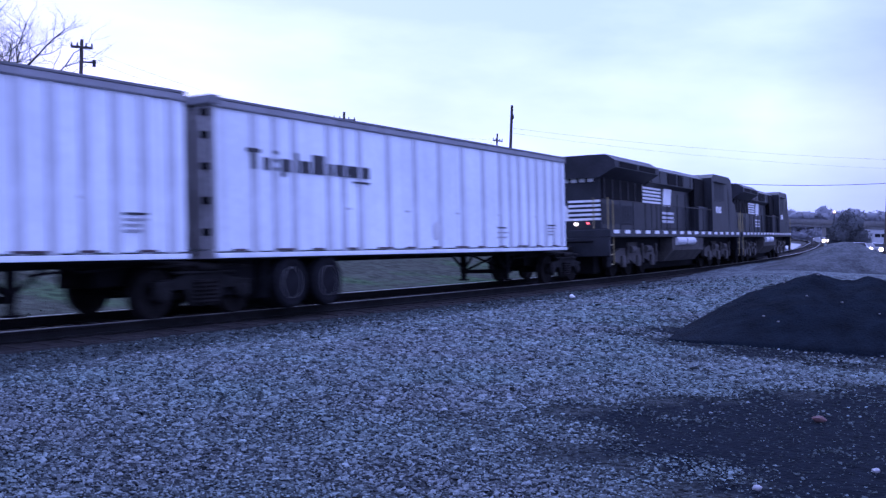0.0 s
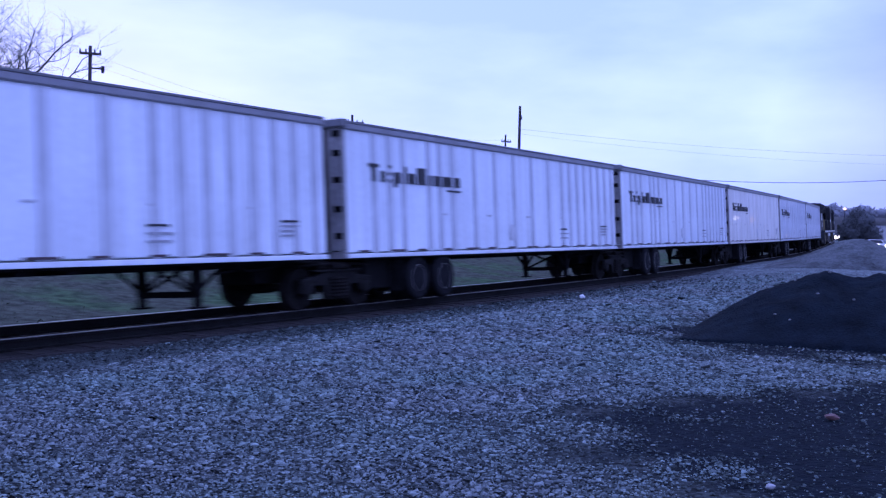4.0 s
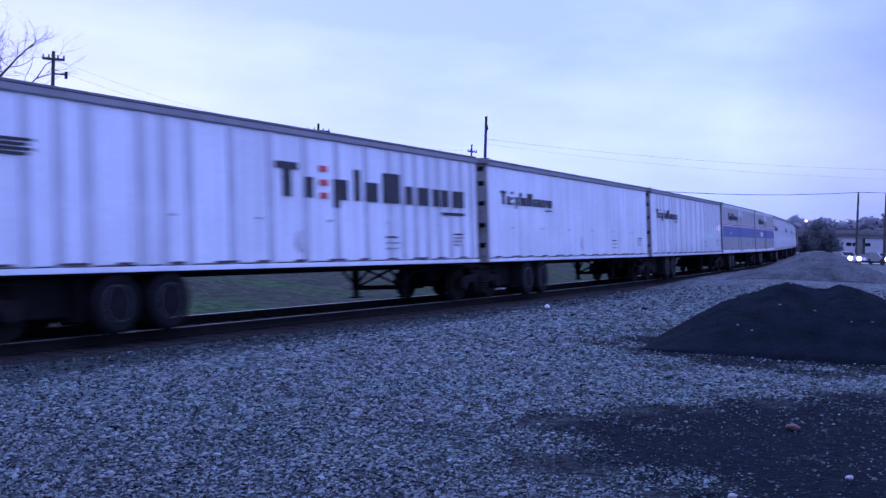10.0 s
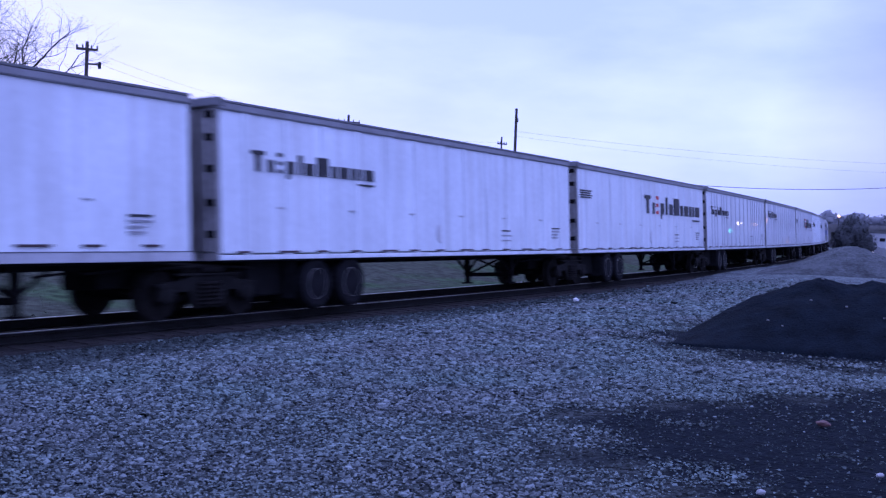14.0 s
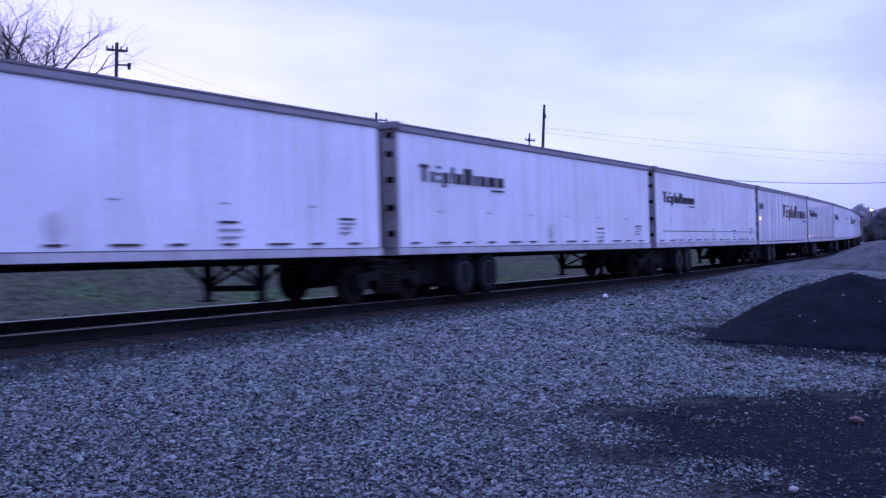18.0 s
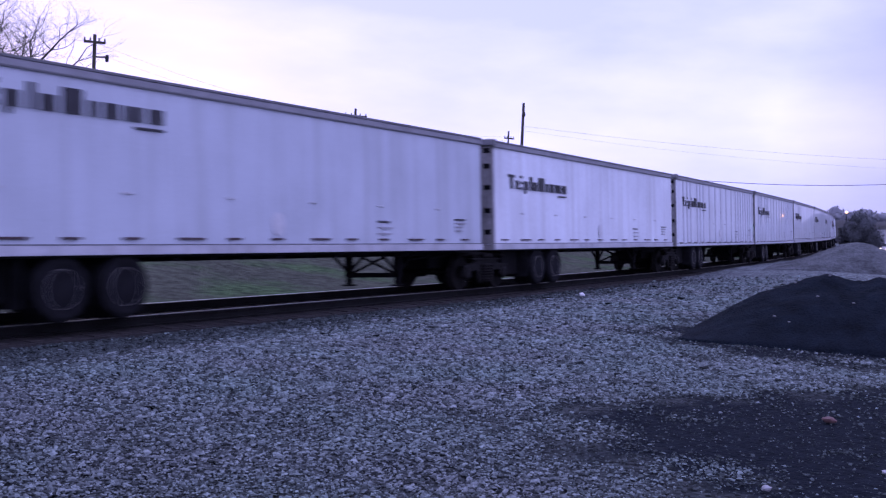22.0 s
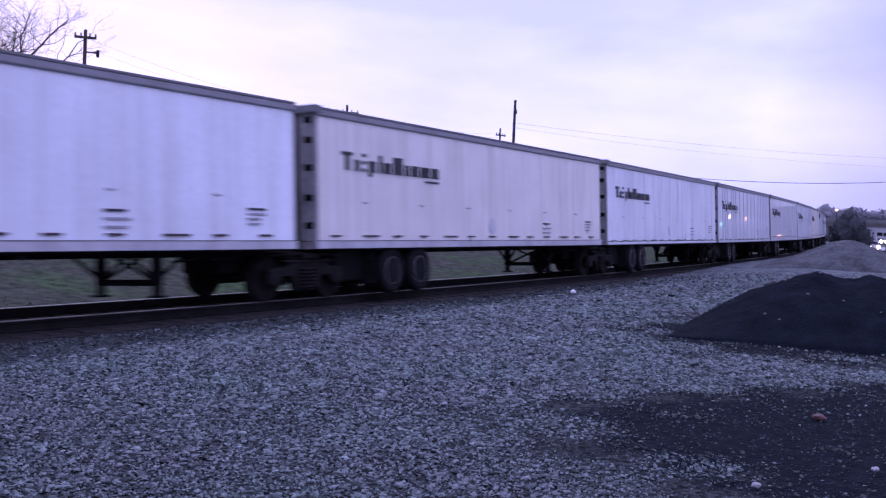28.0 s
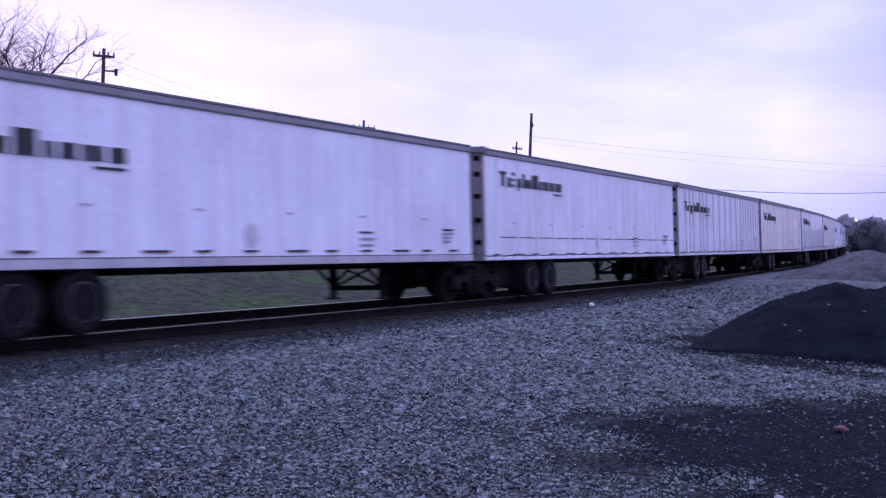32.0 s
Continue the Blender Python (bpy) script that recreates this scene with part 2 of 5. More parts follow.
LOCO_GREY = material("faded_black_paint", (0.022, 0.023, 0.027), 0.5, 0, 0.6, 1.5, 1.2, 25, 0.05, 0.005, 0.2, spec=0.15)
LOCO_WHITE = material("white_marking_paint", (0.75, 0.75, 0.74), 0.45, 0, 0.8, 1.05, 2.0, 25, 0)
GLASS_DARK = material("dark_cab_glass", (0.012, 0.013, 0.016), 0.5, 0, 0.9, 1.1, 1.0, 10, 0, spec=0.12)
GRAB_YELLOW = material("dull_yellow_handrail", (0.20, 0.165, 0.07), 0.5, 0, 0.8, 1.2, 3.0, 25, 0)
STEEL = material("polished_rail_head", (0.24, 0.235, 0.23), 0.42, 0.8, 0.8, 1.1, 2.0, 30, 0.03)
RUST = material("rusty_rail_side", (0.0105, 0.0102, 0.0100), 0.9, 0, 0.6, 1.4, 2.0, 30, 0.2, spec=0.08)
TIE = material("creosoted_timber", (0.026, 0.023, 0.021), 0.85, 0, 0.6, 1.5, 3.0, 30, 0.3, spec=0.15)
STONE = material("crushed_limestone", (0.101, 0.122, 0.118), 0.9, 0, 0.5, 1.4, 14.0, 60, 0.3, 0.01, island=0.80, spec=0.1, tint=0.035)
BALLAST = material("dirty_ballast", (0.042, 0.052, 0.050), 0.9, 0, 0.6, 1.3, 8.0, 60, 0.3, 0.01, island=0.7, spec=0.1)
GRASS = material("dry_winter_grass", (0.050, 0.059, 0.042), 0.9, 0, 0.6, 1.4, 0.4, 6, 0, 0.01, island=0.3, spec=0.1)
HEAP_STONE = material("dusty_stone", (0.16, 0.16, 0.16), 0.9, 0, 0.7, 1.2, 9.0, 60, 0.3, spec=0.15)
PALE_STONE = material("pale_limestone", (0.32, 0.32, 0.32), 0.9, 0, 0.7, 1.2, 9.0, 60, 0.3)
COAL = material("dark_mulch_soil", (0.0060, 0.0088, 0.0122), 0.95, 0, 0.5, 1.6, 3.0, 26, 0.8, 0.04, spec=0.03)
GREY_PILE = material("grey_gravel_heap", (0.068, 0.074, 0.076), 0.9, 0, 0.45, 1.5, 1.2, 7, 1.0, 0.12, spec=0.1)
POLE_WOOD = material("weathered_pole_timber", (0.065, 0.055, 0.048), 0.85, 0, 0.7, 1.3, 3.0, 20, 0.3, spec=0.15)
WIRE = material("black_cable", (0.05, 0.05, 0.055), 0.6, 0, 0.8, 1.2)
BARK = material("grey_bark", (0.036, 0.034, 0.036), 0.9, 0, 0.6, 1.3, 2.0, 20, 0.4, spec=0.1)
TWIG = material("bare_twigs", (0.060, 0.058, 0.062), 0.9, 0, 0.7, 1.3, 2.0, 20, 0, spec=0.1)
CONCRETE = material("stained_concrete", (0.17, 0.168, 0.165), 0.85, 0, 0.7, 1.15, 0.4, 6, 0.2, streak=0.4, spec=0.2)
# woods colour raised and blued to stand in for distance haze
WOODS = material("hazed_grey_woods", (0.19, 0.193, 0.212), 0.9, 0, 0.85, 1.12, 0.15, 1.2, 0, 0.3, island=0.08, spec=0.05)
EVERGREEN = material("dark_evergreen_leaf", (0.080, 0.085, 0.090), 0.9, 0, 0.75, 1.2, 0.35, 3, 0, 0.3, island=0.15, spec=0.05)
PALE_WALL = material("pale_rendered_wall", (0.42, 0.42, 0.43), 0.85, 0, 0.8, 1.1, 0.2, 4, 0.1, streak=0.3)
CLOTH_BLUE = material("blue_plastic_bag", (0.016, 0.036, 0.17), 0.5, 0, 0.7, 1.3, 8.0, 40, 0.3)
PLASTIC_WHITE = material("white_plastic", (0.75, 0.75, 0.75), 0.4, 0, 0.85, 1.05, 8.0, 40, 0.05)
RED_STONE = material("reddish_brick_lump", (0.105, 0.055, 0.050), 0.9, 0, 0.7, 1.2, 9.0, 60, 0.4)
HEADLIGHT = glow("headlight_glow", (1.0, 0.74, 0.62), 7)
AMBER = glow("amber_lamp_glow", (1.0, 0.46, 0.20), 4.5)
STREET_GLOW = glow("street_lamp_glow", (1.0, 0.60, 0.36), 2.4)
GREEN_GLOW = glow("green_signal_glow", (0.2, 1.0, 0.72), 2.6)
RED_GLOW = glow("red_tail_glow", (1.0, 0.12, 0.14), 3)


# ---- mesh helpers ----
def box(bm, x0, x1, y0, y1, z0, z1, bevel=0.0):
    m = pose((x0 + x1) / 2, (y0 + y1) / 2, (z0 + z1) / 2) @ Matrix.Diagonal((x1 - x0, y1 - y0, z1 - z0, 1))
    made = bmesh.ops.create_cube(bm, size=1, matrix=m)["verts"]
    if bevel:
        edges = list({e for v in made for e in v.link_edges})
        bmesh.ops.bevel(bm, geom=edges, offset=bevel, segments=2, affect="EDGES", profile=0.5)
    return bm


def rod(bm, a, b, r0, r1=None, seg=8):
    a, b = Vector(a), Vector(b)
    d = b - a
    m = Matrix.Translation((a + b) / 2) @ d.to_track_quat("Z", "Y").to_matrix().to_4x4()
    bmesh.ops.create_cone(bm, cap_ends=True, segments=seg, radius1=r0, radius2=r0 if r1 is None else r1, depth=d.length, matrix=m)
    return bm


def turned(bm, rings, seg=20, axis="y"):
    """A lathe shape: rings of (position along the axis, radius), closed at the ends."""
    loops = []
    for p, r in rings:
        loop = []
        for k in range(seg):
            a = 2 * math.pi * k / seg
            co = (r * math.cos(a), p, r * math.sin(a)) if axis == "y" else (r * math.cos(a), r * math.sin(a), p)
            loop.append(bm.verts.new(co))
        loops.append(loop)
    for a, b in zip(loops, loops[1:]):
        for k in range(seg):
            bm.faces.new((a[k], a[(k + 1) % seg], b[(k + 1) % seg], b[k]))
    bm.faces.new(loops[0][::-1])
    bm.faces.new(loops[-1])
    bmesh.ops.recalc_face_normals(bm, faces=bm.faces)
    return bm


def prism(bm, profile, a, b, axis="y"):
    """A side profile of (u, v) points pushed from a to b along the axis: u, v are x, z for axis y and y, z for axis x."""
    def co(p, w):
        return (p[0], w, p[1]) if axis == "y" else (w, p[0], p[1])
    f = [bm.verts.new(co(p, a)) for p in profile]
    g = [bm.verts.new(co(p, b)) for p in profile]
    bm.faces.new(f)
    bm.faces.new(g[::-1])
    for k in range(len(profile)):
        bm.faces.new((f[k], g[k], g[(k + 1) % len(profile)], f[(k + 1) % len(profile)]))
    bmesh.ops.recalc_face_normals(bm, faces=bm.faces)
    return bm


def to_mesh(name, bm, mat, smooth=False):
    me = bpy.data.meshes.new(name)
    bm.to_mesh(me)
    bm.free()
    me.materials.append(mat)
    if smooth:
        for p in me.polygons:
            p.use_smooth = True
    return me


def part(name, bm, mat, parent, label="", smooth=False):
    me = bm if isinstance(bm, bpy.types.Mesh) else to_mesh(name, bm, mat, smooth)
    ob = new(name, me)
    ob.parent = parent
    return tagged(ob, label) if label else ob


def placed(ob, x, y, z, rx=0, ry=0, rz=0):
    ob.matrix_basis = pose(x, y, z, rx, ry, rz)
    return ob


def thing(name, label, category, group="", kind=""):
    return tagged(new(name), label, category, group, kind)


def array_mesh(name, verts, faces, mat, smooth=False):
    """A mesh from numpy arrays of places and triangles."""
    me = bpy.data.meshes.new(name)
    nv, nf, k = len(verts), len(faces), faces.shape[1]
    me.vertices.add(nv)
    me.vertices.foreach_set("co", np.asarray(verts, np.float32).ravel())
    me.loops.add(nf * k)
    me.loops.foreach_set("vertex_index", np.asarray(faces, np.int32).ravel())
    me.polygons.add(nf)
    me.polygons.foreach_set("loop_start", np.arange(0, nf * k, k, dtype=np.int32))
    me.update(calc_edges=True)
    me.validate()
    me.materials.append(mat)
    if smooth:
        me.polygons.foreach_set("use_smooth", np.ones(nf, dtype=bool))
    return me


B = bmesh.new


# ---- ground: gravel lot, track bed, grass bank, falling ground towards the road ----
def smooth_step(a, b, v):
    t = np.clip((v - a) / (b - a), 0, 1)
    return t * t * (3 - 2 * t)


def ground_z(x, y):
    x, y = np.asarray(x, float), np.asarray(y, float)
    e = track_y(x) - y                      # distance from the track's middle towards the camera
    edge = -0.32 + 0.25 * smooth_step(37, 54, x)
    lot = edge * (1 - smooth_step(1.8, 5.5, e))
    bank = -0.55 + 1.5 * smooth_step(3.0, 18.0, -e) + 0.9 * smooth_step(18, 60, -e)
    bed = -0.64 + (edge + 0.64) * np.clip((e - 0.6) / 0.8, 0, 1)
    z = np.where(e > 1.4, lot, np.where(e > -1.9, bed, bank - 0.09 * (1 - smooth_step(1.9, 3.2, -e))))
    far = smooth_step(60, 150, x) * smooth_step(-10, 6, e + 4)
    return z - 1.0 * far - 0.2 * smooth_step(150, 320, x)


def graded(lo, hi, near_lo, near_hi, fine, n):
    a = np.arange(near_lo, near_hi, fine)
    up = near_hi + (hi - near_hi) * np.linspace(0, 1, n) ** 2.2
    down = near_lo - (near_lo - lo) * np.linspace(0, 1, n)[1:] ** 2.2
    return np.concatenate([down[::-1], a, up])


def ground_material():
    """Crushed stone before the track with a coal-dark stain, rough winter grass behind it."""
    m = bpy.data.materials.new("ground_mix")
    m.use_nodes = True
    n, l = m.node_tree.nodes, m.node_tree.links
    b = n["Principled BSDF"]
    b.inputs["Roughness"].default_value = 0.95
    b.inputs["Specular IOR Level"].default_value = 0.03
    tc = n.new("ShaderNodeTexCoord")
    vec = tc.outputs["Object"]

    def noise_of(scale, detail):
        t = n.new("ShaderNodeTexNoise")
        t.inputs["Scale"].default_value, t.inputs["Detail"].default_value = scale, detail
        l.new(vec, t.inputs["Vector"])
        return t.outputs["Fac"]

    def ramp_of(fac, c0, c1, p0=0.35, p1=0.65):
        r = n.new("ShaderNodeValToRGB")
        r.color_ramp.elements[0].position, r.color_ramp.elements[1].position = p0, p1
        r.color_ramp.elements[0].color, r.color_ramp.elements[1].color = (*c0, 1), (*c1, 1)
        l.new(fac, r.inputs["Fac"])
        return r.outputs["Color"]

    def mix_of(fac, a, b_, mode="MIX"):
        x = n.new("ShaderNodeMix")
        x.data_type, x.blend_type = "RGBA", mode
        l.new(fac, x.inputs["Factor"])
        l.new(a, x.inputs["A"])
        l.new(b_, x.inputs["B"])
        return x.outputs["Result"]

    vor = n.new("ShaderNodeTexVoronoi")
    vor.inputs["Scale"].default_value = 24.0
    l.new(vec, vor.inputs["Vector"])
    sep = n.new("ShaderNodeSeparateColor")
    l.new(vor.outputs["Color"], sep.inputs[0])
    # near pebble colour kept dark to stand in for shade between the stones
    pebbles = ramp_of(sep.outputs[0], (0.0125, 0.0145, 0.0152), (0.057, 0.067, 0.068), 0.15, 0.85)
    patches = ramp_of(noise_of(0.6, 5), (0.72, 0.71, 0.70), (1.1, 1.08, 1.05), 0.35, 0.65)
    one = n.new("ShaderNodeValue")
    one.outputs[0].default_value = 1.0
    gravel = mix_of(one.outputs[0], pebbles, patches, "MULTIPLY")
    soil = ramp_of(noise_of(7.0, 6), (0.0040, 0.0056, 0.0080), (0.0125, 0.0163, 0.0215), 0.3, 0.8)
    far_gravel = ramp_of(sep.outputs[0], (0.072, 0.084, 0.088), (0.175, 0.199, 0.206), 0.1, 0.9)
    # cover: red for the dark stain, green for grass, blue for gravel paler with distance; worn by noise
    att = n.new("ShaderNodeAttribute")
    att.attribute_name = "cover"
    sepa = n.new("ShaderNodeSeparateColor")
    l.new(att.outputs["Color"], sepa.inputs[0])

    def worn(channel, scale, spread):
        add = n.new("ShaderNodeMath")
        add.operation = "MULTIPLY_ADD"
        add.inputs[1].default_value, add.inputs[2].default_value = spread, -spread / 2
        l.new(noise_of(scale, 6), add.inputs[0])
        s = n.new("ShaderNodeMath")
        s.operation = "ADD"
        l.new(add.outputs[0], s.inputs[0])
        l.new(channel, s.inputs[1])
        r = n.new("ShaderNodeMapRange")
        r.inputs["From Min"].default_value, r.inputs["From Max"].default_value = 0.38, 0.62
        l.new(s.outputs[0], r.inputs["Value"])
        return r.outputs["Result"]

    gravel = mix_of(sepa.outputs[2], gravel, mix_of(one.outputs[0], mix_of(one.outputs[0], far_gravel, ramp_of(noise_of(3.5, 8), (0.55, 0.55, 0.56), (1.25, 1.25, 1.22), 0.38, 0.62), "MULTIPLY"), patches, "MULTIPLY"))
    col = mix_of(worn(sepa.outputs[0], 1.8, 1.1), gravel, soil)
    dry = mix_of(noise_of(0.3, 4), ramp_of(noise_of(2.2, 7), (0.026, 0.030, 0.022), (0.088, 0.095, 0.070)), ramp_of(noise_of(5.0, 6), (0.018, 0.020, 0.015), (0.062, 0.068, 0.050)))
    green = ramp_of(noise_of(3.1, 7), (0.020, 0.035, 0.016), (0.062, 0.100, 0.045))
    grass = mix_of(ramp_of(noise_of(0.33, 6), (0, 0, 0), (1, 1, 1), 0.50, 0.66), dry, green)
    col = mix_of(worn(sepa.outputs[1], 1.5, 0.5), col, grass)
    l.new(col, b.inputs["Base Color"])
    bp = n.new("ShaderNodeBump")
    bp.inputs["Strength"].default_value, bp.inputs["Distance"].default_value = 0.9, 0.03
    inv = n.new("ShaderNodeMath")
    inv.operation = "SUBTRACT"
    inv.inputs[0].default_value = 1.0
    l.new(vor.outputs["Distance"], inv.inputs[1])
    l.new(inv.outputs[0], bp.inputs["Height"])
    l.new(bp.outputs["Normal"], b.inputs["Normal"])
    return m


def stain(x, y):
    """How far the ground is covered by dark soil: 1 inside the stain round the heap, 0 on clean gravel."""
    u, v = 0.866 * (x - 10.0) - 0.5 * (y - 1.2), 0.5 * (x - 10.0) + 0.866 * (y - 1.2)
    d1 = (np.abs(u / np.where(u < 0, 3.1, 5.0)) ** 3 + np.abs(v / 2.7) ** 3) ** (1 / 3)
    d2 = np.hypot((x - 13.6) / 3.5, (y - 0.2) / 1.4)
    d3 = np.hypot((x - 18.6) / 4.0, (y - 3.7) / 3.2)
    d4 = np.hypot((x - 6.0) / 3.2, (y + 1.0) / 2.2)
    return np.clip(1.42 - np.minimum.reduce([d1, d2, d3, d4]), 0, 0.85)


def build_ground():
    xs = graded(-1500, 2500, -6, 46, 0.32, 46)
    ys = graded(-1500, 2500, -6, 22, 0.25, 46)
    X, Y = np.meshgrid(xs, ys, indexing="ij")
    Z = ground_z(X, Y)
    near = (np.abs(X - 15) < 45) & (np.abs(Y) < 40)
    for i, j in zip(*np.nonzero(near)):
        Z[i, j] += 0.010 * noise.noise((X[i, j] * 0.5, Y[i, j] * 0.5, 3.1)) + 0.003 * noise.noise((X[i, j] * 2.1, Y[i, j] * 2.1, 7.7))
    idx = np.arange(X.size).reshape(X.shape)
    faces = np.stack([idx[:-1, :-1], idx[1:, :-1], idx[1:, 1:], idx[:-1, 1:]], -1).reshape(-1, 4)
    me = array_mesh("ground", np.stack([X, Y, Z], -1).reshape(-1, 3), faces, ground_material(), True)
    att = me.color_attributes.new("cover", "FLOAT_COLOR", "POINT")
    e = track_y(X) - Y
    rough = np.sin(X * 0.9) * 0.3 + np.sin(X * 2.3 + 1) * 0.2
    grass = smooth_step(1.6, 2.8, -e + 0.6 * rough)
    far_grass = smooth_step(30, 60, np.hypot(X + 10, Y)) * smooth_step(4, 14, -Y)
    # third channel pales the gravel with distance from the camera, as loose stones thin out
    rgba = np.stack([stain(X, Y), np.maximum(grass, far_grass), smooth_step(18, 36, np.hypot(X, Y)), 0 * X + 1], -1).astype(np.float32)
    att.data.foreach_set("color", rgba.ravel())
    tagged(new("ground", me), "grey crushed gravel lot with dark stain and grass bank", "ground", kind="structure")


build_ground()


# ---- track ----
def build_track():
    track = thing("railway_track", "single railway track with rusty rails on dark timber sleepers", "track", kind="structure")
    ss = np.arange(-330, 300, 2.0)
    for side, off in (("near", -0.753), ("far", 0.753)):
        base_bm, head_bm = B(), B()
        for bm, prof in ((base_bm, [(-0.07, -0.17), (0.07, -0.17), (0.07, -0.155), (0.012, -0.135), (0.012, -0.045), (0.036, -0.04), (0.036, -0.010), (0.026, -0.001), (-0.026, -0.001), (-0.036, -0.010), (-0.036, -0.04), (-0.012, -0.045), (-0.012, -0.135), (-0.07, -0.155)]),
                         (head_bm, [(-0.037, -0.006), (0.030, -0.006), (0.030, 0.003), (-0.037, 0.003)])):
            last = None
            for s in ss:
                m = on_track(s)
                ring = [bm.verts.new(m @ Vector((0, off + a, b))) for a, b in prof]
                if last:
                    for k in range(len(prof)):
                        bm.faces.new((last[k], last[(k + 1) % len(prof)], ring[(k + 1) % len(prof)], ring[k]))
                last = ring
            bmesh.ops.recalc_face_normals(bm, faces=bm.faces)
        rail = part("rail", base_bm, RUST, track, "rusty steel rail web and foot")
        part("rail_head", head_bm, STEEL, rail, "bright worn rail head")
    bed = B()
    last = None
    for s in np.arange(-120, 300, 3.0):
        m = on_track(s)
        ring = [bed.verts.new(m @ Vector((0, a, b))) for a, b in ((-1.47, -0.50), (-1.36, -0.196), (-0.9, -0.180), (0, -0.200), (0.9, -0.19), (1.5, -0.22), (2.2, -0.5))]
        if last:
            for k in range(6):
                bed.faces.new((last[k], ring[k], ring[k + 1], last[k + 1]))
        last = ring
    bmesh.ops.recalc_face_normals(bed, faces=bed.faces)
    part("ballast_bed", bed, OILY, track, "dark oily fouled ballast between the sleepers")
    tie = to_mesh("sleeper", box(B(), -0.115, 0.115, -1.30, 1.30, -0.36, -0.172, 0.012), TIE)
    rng = random.Random(5)
    far = B()
    for k in range(-40, 520):
        s = k * 0.55
        m = on_track(s) @ pose(0, rng.uniform(-0.03, 0.03), rng.uniform(-0.012, 0.004), 0, 0, rng.uniform(-1, 1))
        if -6 <= s <= 62:
            ob = part("sleeper", tie, TIE, track)
            ob.matrix_basis = m
        else:
            c = bmesh.ops.create_cube(far, size=1, matrix=m @ pose(0, 0, -0.27) @ Matrix.Diagonal((0.23, 2.6, 0.19, 1)))
    tagged(part("sleepers", far, TIE, track, "distant row of dark sleepers"), kind="stuff")


build_track()


# ---- trailers of the train ----
PITCH, LONG, SHORT = 16.6, 15.95, 14.5
NEAR = -1.295


def shared(cache, key, make):
    if key not in cache:
        cache[key] = make()
    return cache[key]


POOL = {}


def tyre_mesh():
    bm = B()
    turned(bm, [(-0.14, 0.30), (-0.15, 0.42), (-0.12, 0.485), (-0.05, 0.50), (0.05, 0.50), (0.12, 0.485), (0.15, 0.42), (0.14, 0.30)], 24)
    return to_mesh("tyre", bm, RUBBER, False)


def rim_mesh():
    bm = B()
    turned(bm, [(0.10, 0.29), (-0.142, 0.302), (-0.148, 0.296), (0.03, 0.245), (0.07, 0.215), (0.08, 0.12)], 24)
    for k in range(10):
        a = 2 * math.pi * k / 10
        rod(bm, (0.165 * math.cos(a), 0.08, 0.165 * math.sin(a)), (0.165 * math.cos(a), 0.02, 0.165 * math.sin(a)), 0.014, seg=6)
    return to_mesh("rim", bm, RIM)


# plain blocks in the rhythm of the company mark: start, width, low and high in cap heights, red ones marked
MARK = [(0.02, 0.56, 0.80, 1.0, 0), (0.20, 0.20, 0.0, 0.80, 0), (0.74, 0.24, 0.0, 0.62, 0), (1.18, 0.20, 0.0, 0.18, 1), (1.18, 0.20, 0.40, 0.58, 1), (1.18, 0.20, 0.82, 1.0, 1),
        (1.56, 0.40, 0.0, 0.63, 0), (1.56, 0.16, -0.26, 0.0, 0), (2.18, 0.17, 0.0, 1.0, 0), (2.50, 0.42, 0.0, 0.63, 0), (3.10, 0.56, 0.0, 1.0, 0), (3.86, 0.26, 0.0, 0.62, 0),
        (4.30, 0.44, 0.0, 0.63, 0), (4.92, 0.26, 0.0, 0.62, 0), (5.26, 0.26, 0.0, 0.62, 0), (5.72, 0.46, 0.0, 0.62, 0), (5.25, 0.95, -0.30, -0.20, 0)]


def mark_blocks(parent, x0, x1, z0, cap, dots_red):
    """Plain blocks in the rhythm of the mark, from x0 to x1, standing on z0, each a part."""
    k = (x1 - x0) / 6.4
    for a, w, lo, hi, red_one in MARK:
        block = box(B(), x0 + a * k, x0 + (a + w) * k, NEAR - 0.012, NEAR + 0.03, z0 + lo * cap, z0 + hi * cap)
        if red_one and dots_red:
            part("mark_block", block, RED_INK, parent, "small red square of the company mark")
        else:
            part("mark_block", block, INK, parent)


def bars(parent, x, z, rows, width, height, step, rng):
    """Unreadable small writing as plain bars."""
    for r in range(rows):
        w = width * rng.uniform(0.55, 1.0)
        part("data_bar", box(B(), x, x + w, NEAR - 0.006, NEAR + 0.03, z - r * step - height, z - r * step), FAINT_INK if r else INK, parent)


